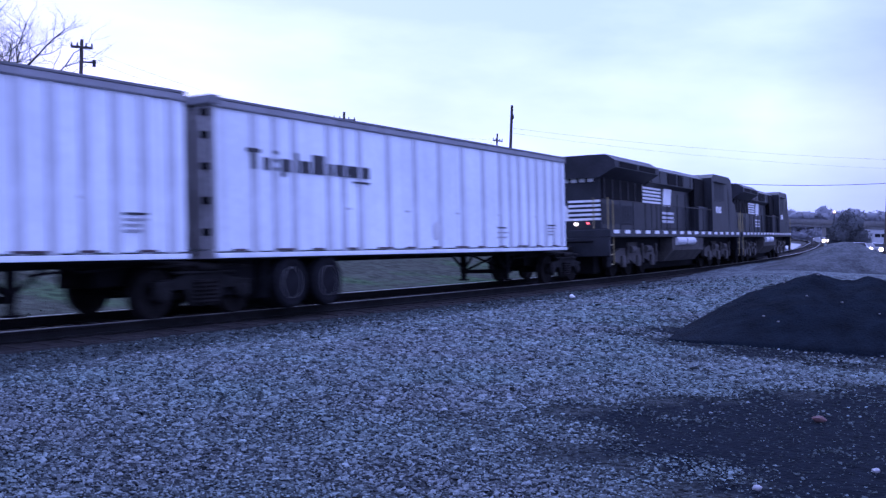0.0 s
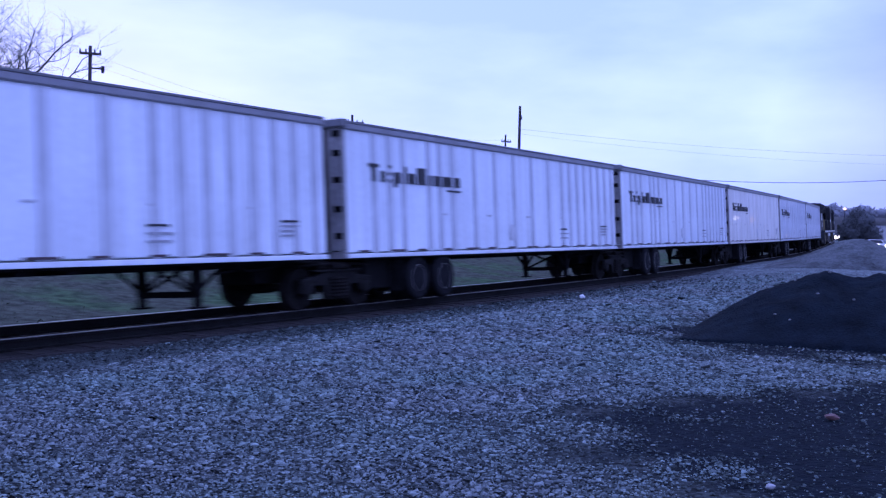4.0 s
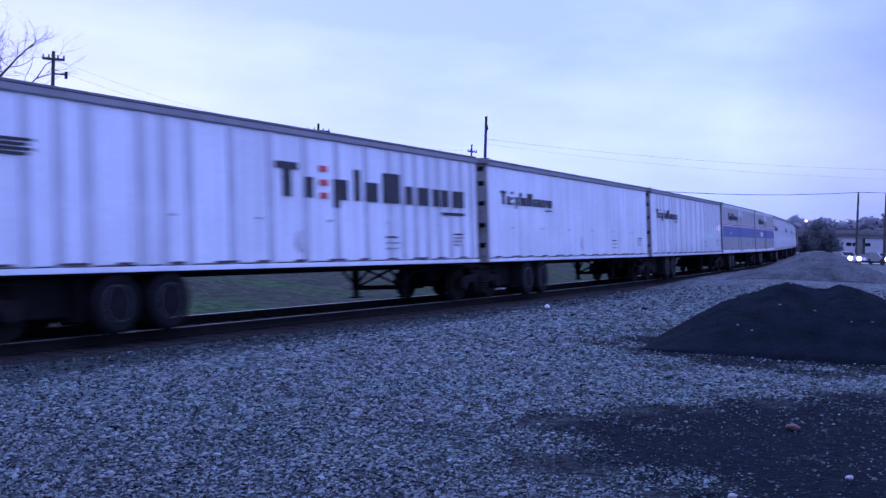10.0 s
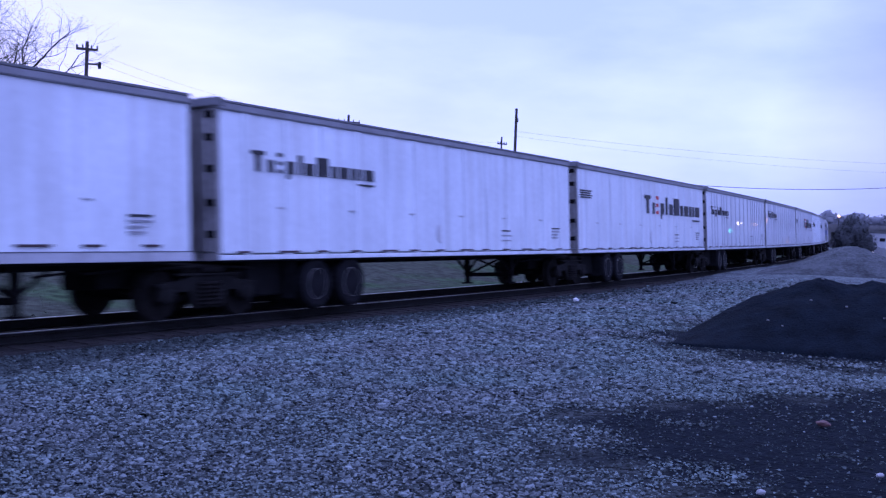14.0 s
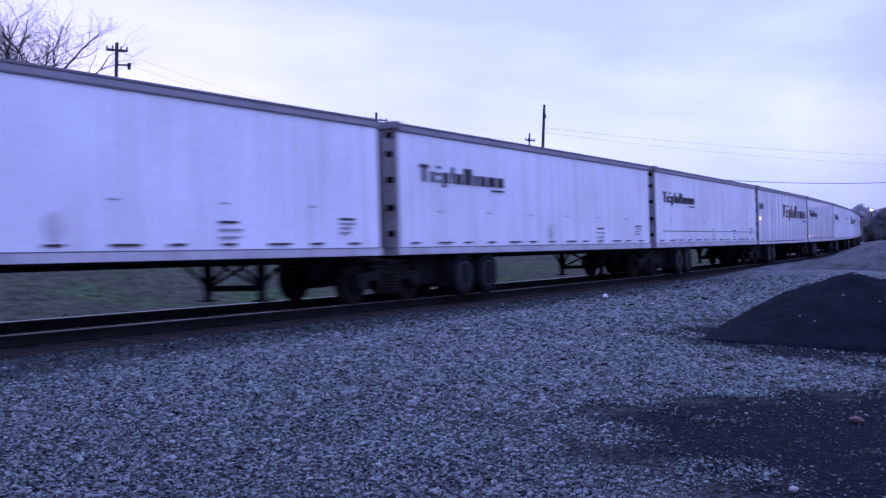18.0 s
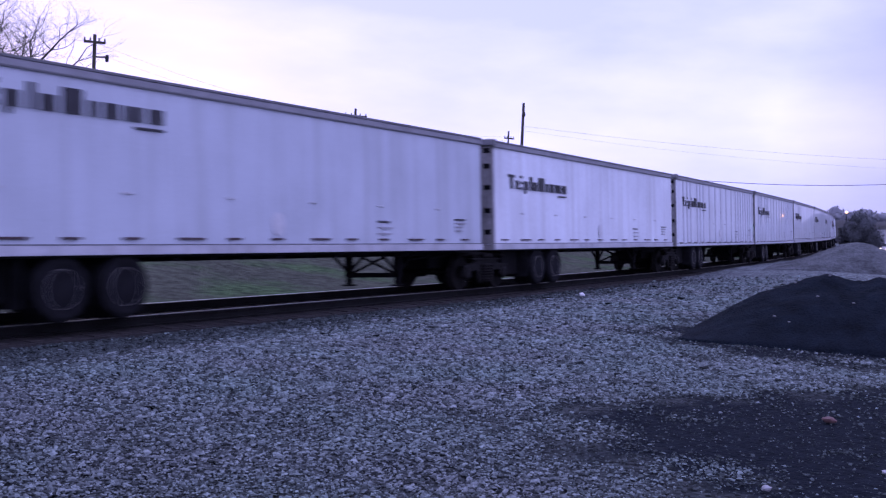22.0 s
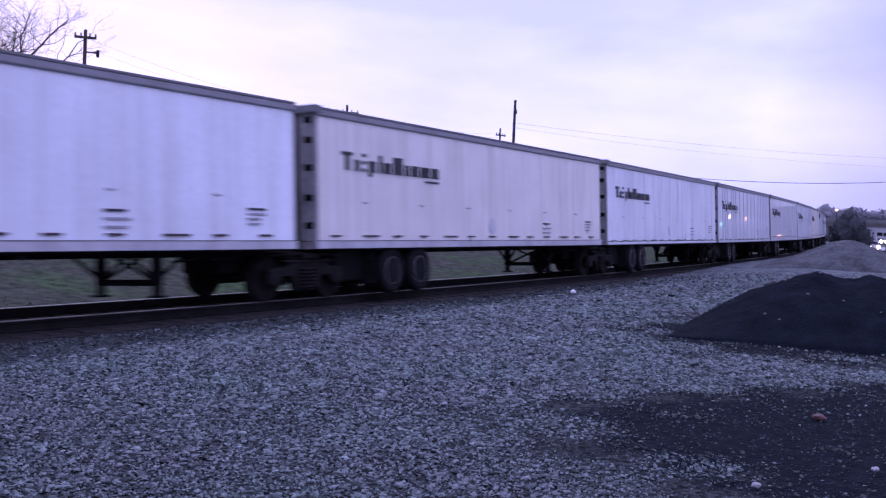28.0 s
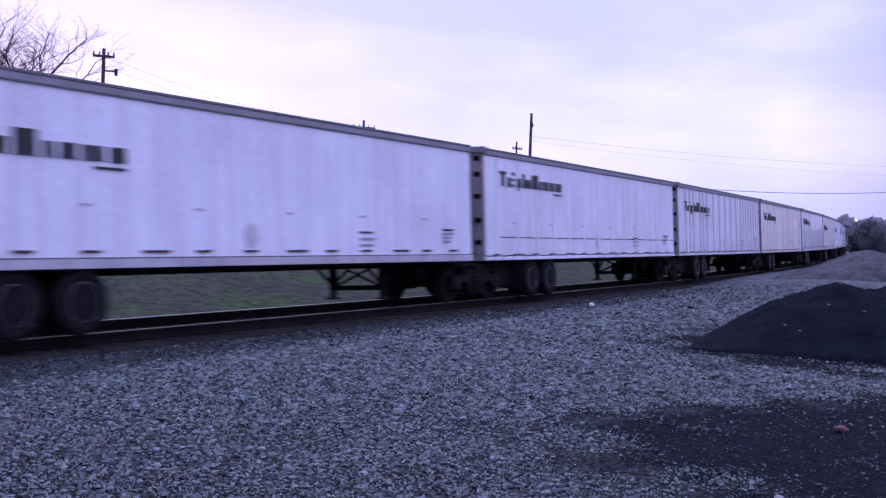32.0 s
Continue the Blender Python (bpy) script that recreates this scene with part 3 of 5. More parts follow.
def trailer(key):
    """A rail-going semi-trailer; x runs forward from its rear end, z up from the rails."""
    style, paint, ribs, seed, raised, slid = key
    rng = random.Random(seed * 7 + 3)
    length = SHORT if style == "silver" else LONG
    label = {"silver": "silver aluminium box trailer with blue band and pale stripes", "big": "white box trailer with posts and large dark lettering towards its front",
             "line": "white box trailer with thin dark lower line"}.get(style)
    if not label:
        label = {"white": "white", "warm": "yellowed white", "grey": "grey-blue"}[paint] + (" ribbed" if ribs else " smooth-sided") + " box trailer with dark lettering, on rail bogies"
    t = thing("box_trailer", label, "trailer", "trailers of the train")
    skin = SILVER if style == "silver" else {"white": WHITE, "warm": WARM, "grey": GREY_WHITE}[paint]
    tag = (style, paint)
    part("body", shared(POOL, ("body", tag), lambda: to_mesh("body", box(B(), 0.05, length - 0.03, -1.275, 1.275, 1.22, 3.86, 0.02), skin)), skin, t)
    roof = B()
    prism(roof, [(-1.27, 3.85), (1.27, 3.85), (1.27, 3.90), (0.6, 3.955), (-0.6, 3.955), (-1.27, 3.90)], 0.03, length - 0.02, "x")
    part("roof", shared(POOL, ("roof", length), lambda: to_mesh("roof", roof, ROOF_DARK)), ROOF_DARK, t, "grimy grey roof sheet")
    for y in (-1, 1):
        top, low = B(), B()
        a, b_ = sorted((y * 1.255, y * 1.302))
        box(top, 0.0, length, a, b_, 3.69 if style == "silver" else 3.765, 3.875, 0.008)
        rim_ = B()
        box(rim_, 0.0, length, *sorted((y * 1.25, y * 1.312)), 3.876, 3.925, 0.008)
        box(low, 0.0, length, a, b_, 1.105, 1.195 if ribs else 1.255, 0.008)
        tr = part("top_rail", top, RAIL_ALU if style == "silver" else EDGE_GREY, t)
        part("roof_edge", rim_, ROOF_DARK, tr)
        if style != "silver":
            trim = shared(POOL, ("trim", length, y), lambda: to_mesh("trim_strip", box(B(), 0.02, length, *sorted((y * 1.27, y * 1.306)), -0.009, 0.009), ROOF_DARK))
            for z in ((3.752,) if ribs else (1.264, 3.752)):
                part("trim_strip", trim, ROOF_DARK, t).matrix_basis = pose(0, 0, z)
        part("bottom_rail", low, RAIL_ALU if style == "silver" else skin if ribs else LOWER, t)
    if ribs:
        rib_mat = {"mid": RIB_GREY, "pale": skin}[ribs]

        def rib(y):
            bm = B()
            near = y * 1.26
            far = y * 1.300
            prism(bm, [(near, -0.105), (far, -0.075), (far, 0.075), (near, 0.105)], 1.20, 3.74, "x")
            for v in bm.verts:
                v.co = Vector((v.co.z, v.co.y, v.co.x))
            bmesh.ops.recalc_face_normals(bm, faces=bm.faces)
            return to_mesh("rib", bm, rib_mat)
        meshes = [shared(POOL, ("rib", rib_mat.name, y), lambda: rib(y)) for y in (-1, 1)]
        # posts stand closer together over the tandem and towards the nose; the pale sort is evenly spaced
        for x in ([0.75 + 1.2 * k for k in range(13)] if ribs == "pale" else [1.1, 1.72, 2.3, 3.45, 3.98, 4.6] + [5.75 + 1.16 * k for k in range(5)] + [11.4 + 0.6 * k for k in range(8)]):
            for mesh in meshes:
                placed(part("rib", mesh, rib_mat, t), x, 0, 0)
    # rear end: frame, two doors with lock rods and hinges
    frame_bm = B()
    for y in (-1.26, 1.16):
        box(frame_bm, -0.02, 0.06, y, y + 0.10, 1.1, 3.9, 0.006)
    box(frame_bm, -0.02, 0.06, -1.16, 1.16, 3.78, 3.9)
    box(frame_bm, -0.02, 0.06, -1.16, 1.16, 1.1, 1.24)
    # rear ends coloured dark, near-black on silver trailers, to darken the gaps
    frame_mat = ROOF_DARK if style == "silver" else REAR
    part("rear_header", shared(POOL, ("rear_header",), lambda: to_mesh("rear_header", box(B(), -0.10, 0.14, -1.318, 1.318, 3.80, 3.955, 0.012), ROOF_DARK)), ROOF_DARK, t, "black rear roof header")
    part("rear_frame", shared(POOL, ("rear_frame", frame_mat.name), lambda: to_mesh("rear_frame", frame_bm, frame_mat)), frame_mat, t, "grey steel rear frame")
    for y in (-1.15, 0.01):
        door_mat = LOCO_GREY if style == "silver" else REAR
        door = part("rear_door", shared(POOL, ("door", y, door_mat.name), lambda: to_mesh("rear_door", box(B(), -0.03, 0.045, y, y + 1.14, 1.26, 3.76, 0.008), door_mat)), door_mat, t)
        for dy in (0.30, 0.84):
            part("lock_rod", shared(POOL, ("rod", y, dy), lambda: to_mesh("lock_rod", rod(B(), (-0.06, y + dy, 1.15), (-0.06, y + dy, 3.85), 0.02), CHASSIS)), CHASSIS, door)
        hy = y - 0.05 if y < 0 else y + 1.03
        for z in (1.5, 2.05, 2.65, 3.2, 3.6):
            part("hinge", shared(POOL, ("hinge", y, z), lambda: to_mesh("hinge", box(B(), -0.055, -0.031, hy, hy + 0.19, z, z + 0.13, 0.005), CHASSIS)), CHASSIS, door)
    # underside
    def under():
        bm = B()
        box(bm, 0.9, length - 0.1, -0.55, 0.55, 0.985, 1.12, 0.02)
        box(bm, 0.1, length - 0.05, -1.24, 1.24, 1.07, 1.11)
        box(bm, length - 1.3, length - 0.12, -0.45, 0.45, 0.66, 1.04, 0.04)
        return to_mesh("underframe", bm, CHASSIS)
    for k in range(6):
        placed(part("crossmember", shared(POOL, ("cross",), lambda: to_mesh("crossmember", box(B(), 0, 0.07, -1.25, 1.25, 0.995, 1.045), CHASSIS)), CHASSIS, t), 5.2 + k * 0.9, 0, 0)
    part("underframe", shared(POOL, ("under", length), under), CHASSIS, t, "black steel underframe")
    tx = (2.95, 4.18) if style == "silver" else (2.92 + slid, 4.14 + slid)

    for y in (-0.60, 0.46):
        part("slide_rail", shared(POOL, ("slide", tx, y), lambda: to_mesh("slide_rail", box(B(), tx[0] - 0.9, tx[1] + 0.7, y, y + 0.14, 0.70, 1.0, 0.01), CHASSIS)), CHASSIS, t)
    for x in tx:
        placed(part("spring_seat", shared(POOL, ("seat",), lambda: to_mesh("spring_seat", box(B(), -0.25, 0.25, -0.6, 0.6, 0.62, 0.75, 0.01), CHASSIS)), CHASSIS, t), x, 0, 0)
    # added black box fills the dark space between bogie and tyres
    part("coupling_box", shared(POOL, ("rear_fill", tx), lambda: to_mesh("coupling_box", box(B(), tx[0] - (1.15 if style == "silver" else 1.85), tx[0] - 0.75, -0.95, 0.95, 0.42, 1.08, 0.04), CHASSIS)), CHASSIS, t, "black box filling the dark space behind the tyres")
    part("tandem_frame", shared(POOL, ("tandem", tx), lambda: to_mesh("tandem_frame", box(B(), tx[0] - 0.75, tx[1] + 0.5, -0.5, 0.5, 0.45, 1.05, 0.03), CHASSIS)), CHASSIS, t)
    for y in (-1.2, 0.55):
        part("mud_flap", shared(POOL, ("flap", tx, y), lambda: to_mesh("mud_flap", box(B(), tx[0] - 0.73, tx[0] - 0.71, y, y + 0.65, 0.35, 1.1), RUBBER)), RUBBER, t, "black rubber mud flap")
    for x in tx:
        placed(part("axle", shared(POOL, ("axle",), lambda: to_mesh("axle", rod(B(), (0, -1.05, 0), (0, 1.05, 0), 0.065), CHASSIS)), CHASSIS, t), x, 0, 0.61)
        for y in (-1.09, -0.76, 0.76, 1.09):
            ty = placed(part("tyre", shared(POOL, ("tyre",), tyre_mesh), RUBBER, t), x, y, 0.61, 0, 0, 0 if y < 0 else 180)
            if abs(y) > 1:
                part("rim", shared(POOL, ("rim",), rim_mesh), RIM, ty)
                part("hub", shared(POOL, ("hub",), lambda: to_mesh("hub", turned(B(), [(0.08, 0.115), (-0.06, 0.105), (-0.11, 0.085), (-0.125, 0.05), (-0.125, 0.02)], 16), BOGIE)), BOGIE, ty)
    gx = 11.4 if style == "silver" else 12.9

    def leg():
        bm = B()
        box(bm, -0.075, 0.075, -0.075, 0.075, 0.52, 1.12, 0.01)
        box(bm, -0.055, 0.055, -0.055, 0.055, 0.32, 0.55)
        box(bm, -0.13, 0.13, -0.12, 0.12, 0.30, 0.34, 0.01)
        rod(bm, (0, 0, 0.6), (0.75, 0, 1.1), 0.036)
        rod(bm, (0, 0, 0.6), (-0.75, 0, 1.1), 0.036)
        box(bm, -0.32, 0.32, -0.16, 0.16, 0.98, 1.12, 0.02)
        return to_mesh("landing_leg", bm, CHASSIS)
    for y in (-0.68, 0.68):
        placed(part("landing_leg", shared(POOL, ("leg",), leg), CHASSIS, t), gx, y, 0)

    def brace():
        bm = B()
        box(bm, -0.05, 0.05, -0.68, 0.68, 0.50, 0.61)
        rod(bm, (0, -0.68, 0.56), (0, 0.6, 1.1), 0.03)
        rod(bm, (0, 0.68, 0.56), (0, -0.6, 1.1), 0.03)
        rod(bm, (0.1, -0.9, 0.9), (0.5, -1.15, 0.95), 0.02)
        return to_mesh("landing_brace", bm, CHASSIS)
    placed(part("landing_brace", shared(POOL, ("brace",), brace), CHASSIS, t), gx, 0, 0)
    hose = B()
    pts = [(gx + 0.6, -0.9, 1.08), (gx + 1.0, -0.95, 0.93), (gx + 1.6, -0.95, 0.96), (gx + 2.2, -0.9, 1.08)]
    for a, b_ in zip(pts, pts[1:]):
        rod(hose, a, b_, 0.022, seg=6)
    part("air_hose", shared(POOL, ("hose", gx), lambda: to_mesh("air_hose", hose, CHASSIS)), CHASSIS, t, "slack black air hose")
    # markings
    if style == "silver":
        for name, mat, z0, z1, pr in (("blue_band", BLUE, 2.04, 2.64, 0.006), ("stripe", PINK, 2.68, 2.71, 0.007), ("stripe", STRIPE_RED, 2.711, 2.755, 0.005), ("stripe", PINK, 2.756, 2.79, 0.007), ("stripe", STRIPE_RED, 2.791, 2.83, 0.005), ("stripe", PINK, 2.831, 2.86, 0.007)):
            part(name, box(B(), 0.25, length - 0.12, -1.275 - pr, -1.25, z0, z1), mat, t)
        low = B()
        for a, b_ in ((0.0, 6.37), (8.37, length)):
            box(low, a + 0.05, b_ - 0.05, -1.31, -1.26, 1.16, 1.30, 0.004)
        part("skirt", low, LOCO_WHITE, t, "white lower skirt panel")
        dx = 6.27
        door = part("side_door", box(B(), dx, dx + 1.9, -1.30, -1.26, 1.24, 3.30, 0.006), SILVER if seed % 2 == 0 else BROWNED, t, "closed swing door in the trailer side")
        part("door_header", box(B(), dx - 0.05, dx + 1.95, -1.315, -1.26, 3.30, 3.66, 0.01), RAIL_ALU, door, "pale header panel with bolts")
        part("door_gap", box(B(), dx + 0.93, dx + (0.97 if seed % 2 else 0.945), -1.31, -1.27, 1.26, 3.29), CHASSIS, door)
        for name, mat, z0, z1 in (("blue_band", BLUE, 2.04, 2.64), ("stripe", PINK, 2.68, 2.71), ("stripe", STRIPE_RED, 2.711, 2.755), ("stripe", PINK, 2.756, 2.79), ("stripe", STRIPE_RED, 2.791, 2.83), ("stripe", PINK, 2.831, 2.86)):
            part(name, box(B(), dx + 0.01, dx + 1.89, -1.306, -1.28, z0, z1), mat, door)
        part("data_panel", box(B(), 3.5, 5.0, -1.292, -1.26, 2.16, 2.46) if seed % 2 else box(B(), 3.0, 3.25, -1.292, -1.26, 2.2, 2.3), LOCO_WHITE, t, "small blanked panel")
        mark_blocks(t, 2.3, 6.2, 3.04, 0.38, False)
    elif style == "big":
        mark_blocks(t, 7.05, 15.4, 2.52, 0.68, True)
        for k in range(4):
            part("mark_bar", box(B(), 0.22, 1.15 + 0.1 * (k % 2), NEAR - 0.008, NEAR + 0.03, 2.84 + k * 0.07, 2.885 + k * 0.07), INK, t)
    else:
        mark_blocks(t, 0.88, 5.08, 2.72 + raised, 0.38, False)
    if style == "line":
        part("trim_line", box(B(), 0.9, length - 0.05, -1.283, -1.26, 1.68, 1.705), INK, t)
    bars(t, 11.2 if style != "silver" else 10.2, 1.76, 3, 0.7, 0.04, 0.13, rng)
    bars(t, length - 1.4, 1.86, 4, 0.6, 0.04, 0.09, rng)
    em = B()
    prism(em, [(7.85 + 0.17 * math.cos(math.pi * k / 8), 1.64 + 0.22 * math.sin(math.pi * k / 8)) for k in range(16)], NEAR - 0.004, NEAR + 0.03)
    part("emblem", em, FADED, t, "faded round emblem")
    if style != "silver":
        x = 1.75
        while x < length - 1:
            part("side_fitting", shared(POOL, ("fitting",), lambda: to_mesh("side_fitting", box(B(), -0.09, 0.09, NEAR - 0.002, NEAR + 0.03, -0.02, 0.02, 0.008), LOWER)), LOWER, t).matrix_basis = pose(x, 0, 2.07)
            x += 2.4
    x = 0.45
    k = 0
    rz = 1.29 if style == "silver" else 1.225 if ribs else 1.34
    while x < length - 0.7:
        w = 0.62 if k % 3 == 1 and style != "silver" else 0.36
        part("reflector", box(B(), x, x + w, -1.309, -1.27, rz, rz + 0.04), STRIP, t)
        x += 1.2 if style != "silver" else (0.55 if k % 2 == 0 else 1.75)
        k += 1
    return t


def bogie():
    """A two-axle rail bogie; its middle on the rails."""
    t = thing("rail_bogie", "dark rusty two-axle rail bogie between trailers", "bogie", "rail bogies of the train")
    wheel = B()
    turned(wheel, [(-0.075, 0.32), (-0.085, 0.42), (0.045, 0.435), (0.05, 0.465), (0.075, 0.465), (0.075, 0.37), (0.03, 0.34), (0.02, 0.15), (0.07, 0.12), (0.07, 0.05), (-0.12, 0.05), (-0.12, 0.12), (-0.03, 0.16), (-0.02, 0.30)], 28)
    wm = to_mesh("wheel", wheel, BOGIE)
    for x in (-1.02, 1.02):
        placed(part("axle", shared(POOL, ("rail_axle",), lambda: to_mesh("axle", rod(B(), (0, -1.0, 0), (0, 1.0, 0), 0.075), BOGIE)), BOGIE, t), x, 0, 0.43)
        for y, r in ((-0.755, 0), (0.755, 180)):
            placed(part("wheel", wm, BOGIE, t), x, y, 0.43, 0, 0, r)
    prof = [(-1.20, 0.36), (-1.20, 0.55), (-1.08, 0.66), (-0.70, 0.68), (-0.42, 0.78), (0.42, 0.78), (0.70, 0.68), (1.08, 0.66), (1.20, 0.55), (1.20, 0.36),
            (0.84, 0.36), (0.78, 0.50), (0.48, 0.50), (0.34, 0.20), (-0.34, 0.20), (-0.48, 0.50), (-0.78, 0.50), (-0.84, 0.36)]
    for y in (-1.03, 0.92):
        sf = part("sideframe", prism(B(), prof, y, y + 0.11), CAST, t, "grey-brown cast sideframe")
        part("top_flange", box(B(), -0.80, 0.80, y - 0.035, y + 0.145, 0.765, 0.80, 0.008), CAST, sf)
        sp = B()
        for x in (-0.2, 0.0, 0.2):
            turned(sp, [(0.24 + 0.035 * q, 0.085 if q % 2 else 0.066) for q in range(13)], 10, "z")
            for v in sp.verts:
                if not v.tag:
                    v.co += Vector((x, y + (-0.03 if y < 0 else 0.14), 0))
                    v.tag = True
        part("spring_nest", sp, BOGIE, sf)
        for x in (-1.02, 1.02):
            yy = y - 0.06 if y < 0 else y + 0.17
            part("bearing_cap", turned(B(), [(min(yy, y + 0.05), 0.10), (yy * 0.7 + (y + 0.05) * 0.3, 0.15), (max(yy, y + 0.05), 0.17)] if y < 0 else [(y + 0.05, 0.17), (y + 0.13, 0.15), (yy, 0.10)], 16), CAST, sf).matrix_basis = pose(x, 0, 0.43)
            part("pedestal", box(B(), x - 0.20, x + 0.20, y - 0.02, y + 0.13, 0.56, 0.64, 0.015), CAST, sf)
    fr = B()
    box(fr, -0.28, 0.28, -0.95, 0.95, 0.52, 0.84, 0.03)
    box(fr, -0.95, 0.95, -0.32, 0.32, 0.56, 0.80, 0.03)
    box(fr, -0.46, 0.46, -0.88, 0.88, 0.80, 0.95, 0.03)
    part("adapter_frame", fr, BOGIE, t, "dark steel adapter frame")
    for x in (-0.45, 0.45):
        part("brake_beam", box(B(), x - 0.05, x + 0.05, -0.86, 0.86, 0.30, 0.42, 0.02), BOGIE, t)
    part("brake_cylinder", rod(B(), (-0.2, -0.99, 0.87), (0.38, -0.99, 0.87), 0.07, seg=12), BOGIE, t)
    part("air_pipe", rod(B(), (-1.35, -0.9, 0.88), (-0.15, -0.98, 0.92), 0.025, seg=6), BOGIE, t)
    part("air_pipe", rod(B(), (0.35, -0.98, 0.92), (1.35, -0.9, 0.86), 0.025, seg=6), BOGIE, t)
    return t


# the trailers from the front of the train to the back: style, paint, ribs
R_, S_ = ("plain", "white", "mid"), ("plain", "white", "")
TRAIN = [R_, R_, ("plain", "warm", "pale"), R_, R_, R_, R_, ("silver", "white", ""), ("silver", "white", ""), R_,
         ("plain", "white", "pale"), ("big", "white", "mid"), R_, R_, ("big", "white", "pale"), ("plain", "white", "pale"),
         S_, ("big", "white", "mid"), ("line", "white", ""), S_, S_, R_, R_, S_, ("plain", "grey", ""), ("plain", "warm", ""),
         R_, S_, R_, ("plain", "white", "pale"), ("plain", "warm", ""), S_, ("plain", "warm", "pale"), R_, ("line", "white", "pale"), ("plain", "white", ""), R_, R_]
# how far the mark stands higher than usual, by trailer
RAISED = {12: 0.2, 24: 0.48, 31: 0.2, 32: 0.15, 33: 0.15, 34: 0.30}
# how far the tandem is slid along the trailer, by trailer
SLID = {0: -0.7}
CARS = []          # (thing, arc length at 0 s, shift on its own axis, height and lean where it leans)


def build_train():
    built = {}
    rear = 13.70
    first_bogie = bogie()
    CARS.append((first_bogie, rear + LONG + 0.5, 0.0))
    bar = thing("drawbar", "dark steel drawbar between trailer bogie and locomotive", "drawbar")
    part("bar", box(B(), -0.9, 0.9, -0.14, 0.14, 0.78, 1.02, 0.03), BOGIE, bar)
    part("coupler_head", box(B(), 0.6, 1.15, -0.24, 0.24, 0.70, 1.08, 0.05), BOGIE, bar)
    CARS.append((bar, rear + LONG + 2.0, 0.0))
    for k, (style, paint, ribs) in enumerate(TRAIN):
        length = SHORT if style == "silver" else LONG
        if k:
            rear -= SHORT + 0.52 if style == "silver" else PITCH
        key = (style, paint, ribs, k if style == "silver" else 0, RAISED.get(k, 0.0), SLID.get(k, 0.0))
        if key in built:
            ob = copy_thing(built[key], Matrix())
        else:
            ob = built[key] = trailer(key)
        CARS.append((ob, rear + length / 2, -length / 2, LEAN_Z - 0.12, LEAN))
        CARS.append((copy_thing(first_bogie, Matrix()), rear, 0.0))


build_train()


# ---- locomotives at the head of the train ----
def locomotive():
    """A six-axle diesel; x runs forward from its rear platform edge, z up from the rails, long hood towards the train."""
    t = thing("diesel_locomotive", "black six-axle diesel locomotive with white markings and long hood", "locomotive", "locomotives of the train")
    plat = box(B(), 0.0, 21.6, -1.50, 1.50, 1.38, 1.64, 0.02)
    sill = part("platform", plat, BLACK_PAINT, t)
    for k in range(17):
        part("sill_mark", box(B(), 0.35 + k * 1.26, 0.95 + k * 1.26, -1.512, -1.48, 1.50, 1.62), LOCO_WHITE, sill)
    for x in (0.0, 21.52):
        end = part("end_plate", box(B(), x, x + 0.08, -1.45, 1.45, 0.75, 1.38, 0.01), BLACK_PAINT, t)
        part("coupler", box(B(), x - 0.55 if x < 1 else x + 0.08, x if x < 1 else x + 0.6, -0.16, 0.16, 0.78, 1.05, 0.03), BOGIE, end)
    part("long_hood", box(B(), 0.95, 15.2, -0.88, 0.88, 1.64, 4.10, 0.06), BLACK_PAINT, t)
    rad = prism(B(), [(-0.9, 3.42), (-1.48, 3.74), (-1.48, 3.98), (-1.15, 4.20), (1.15, 4.20), (1.48, 3.98), (1.48, 3.74), (0.9, 3.42)], 0.7, 6.2, "x")
    radiator = part("radiator_wing", rad, LOCO_GREY, t, "overhanging radiator housing")
    for k in range(2):
        part("radiator_grille", box(B(), 1.2 + k * 2.4, 3.3 + k * 2.4, -1.49, -1.46, 3.77, 3.95), CHASSIS, radiator)
    # black panel puts the shade below the radiator overhang into the colour
    part("radiator_recess", box(B(), 0.98, 5.75, -0.93, -0.86, 2.72, 3.44, 0.01), CHASSIS, t, "black screens under the radiator, overhang shade put into their colour")
    for k in range(6):
        part("recess_post", box(B(), 1.1 + k * 0.92, 1.16 + k * 0.92, -0.955, -0.92, 2.72, 3.44), BLACK_PAINT, t)
    for k in range(12):
        part("louvre", box(B(), 1.15 + k * 0.32, 1.35 + k * 0.32, -0.90, -0.87, 1.85, 2.55, 0.01), LOCO_GREY, t)
    part("sill_beam", box(B(), 0.3, 21.3, -0.95, 0.95, 0.85, 1.40), CHASSIS, t, "dark underframe beam")
    # added dark box closes the view through between the wheels
    part("traction_gear", box(B(), 1.0, 20.6, -0.55, 0.55, 0.14, 0.88, 0.05), CHASSIS, t, "plain dark block filling the space between the wheels")
    for k in range(3):
        part("hatch", box(B(), 1.6 + k * 1.5, 2.7 + k * 1.5, -0.7, 0.7, 4.18, 4.26, 0.03), CHASSIS, radiator)
    part("horn", rod(B(), (13.0, 0.2, 4.25), (13.6, 0.2, 4.25), 0.05, 0.11, 8), LOCO_GREY, t)
    upper = part("upper_housing", prism(B(), [(-0.90, 3.36), (-1.10, 3.50), (-1.10, 4.02), (-0.86, 4.20), (0.86, 4.20), (1.10, 4.02), (1.10, 3.50), (0.90, 3.36)], 6.2, 15.2, "x"), BLACK_PAINT, t, "full-width upper hood behind the cab")
    # flat black panels stand in for the darkness of recesses in the hood
    for x0, x1 in ((8.9, 10.3), (10.6, 11.3)):
        part("air_intake", box(B(), x0, x1, -1.125, -1.08, 3.54, 3.98, 0.01), CHASSIS, upper, "black panel standing in for a dark recess")
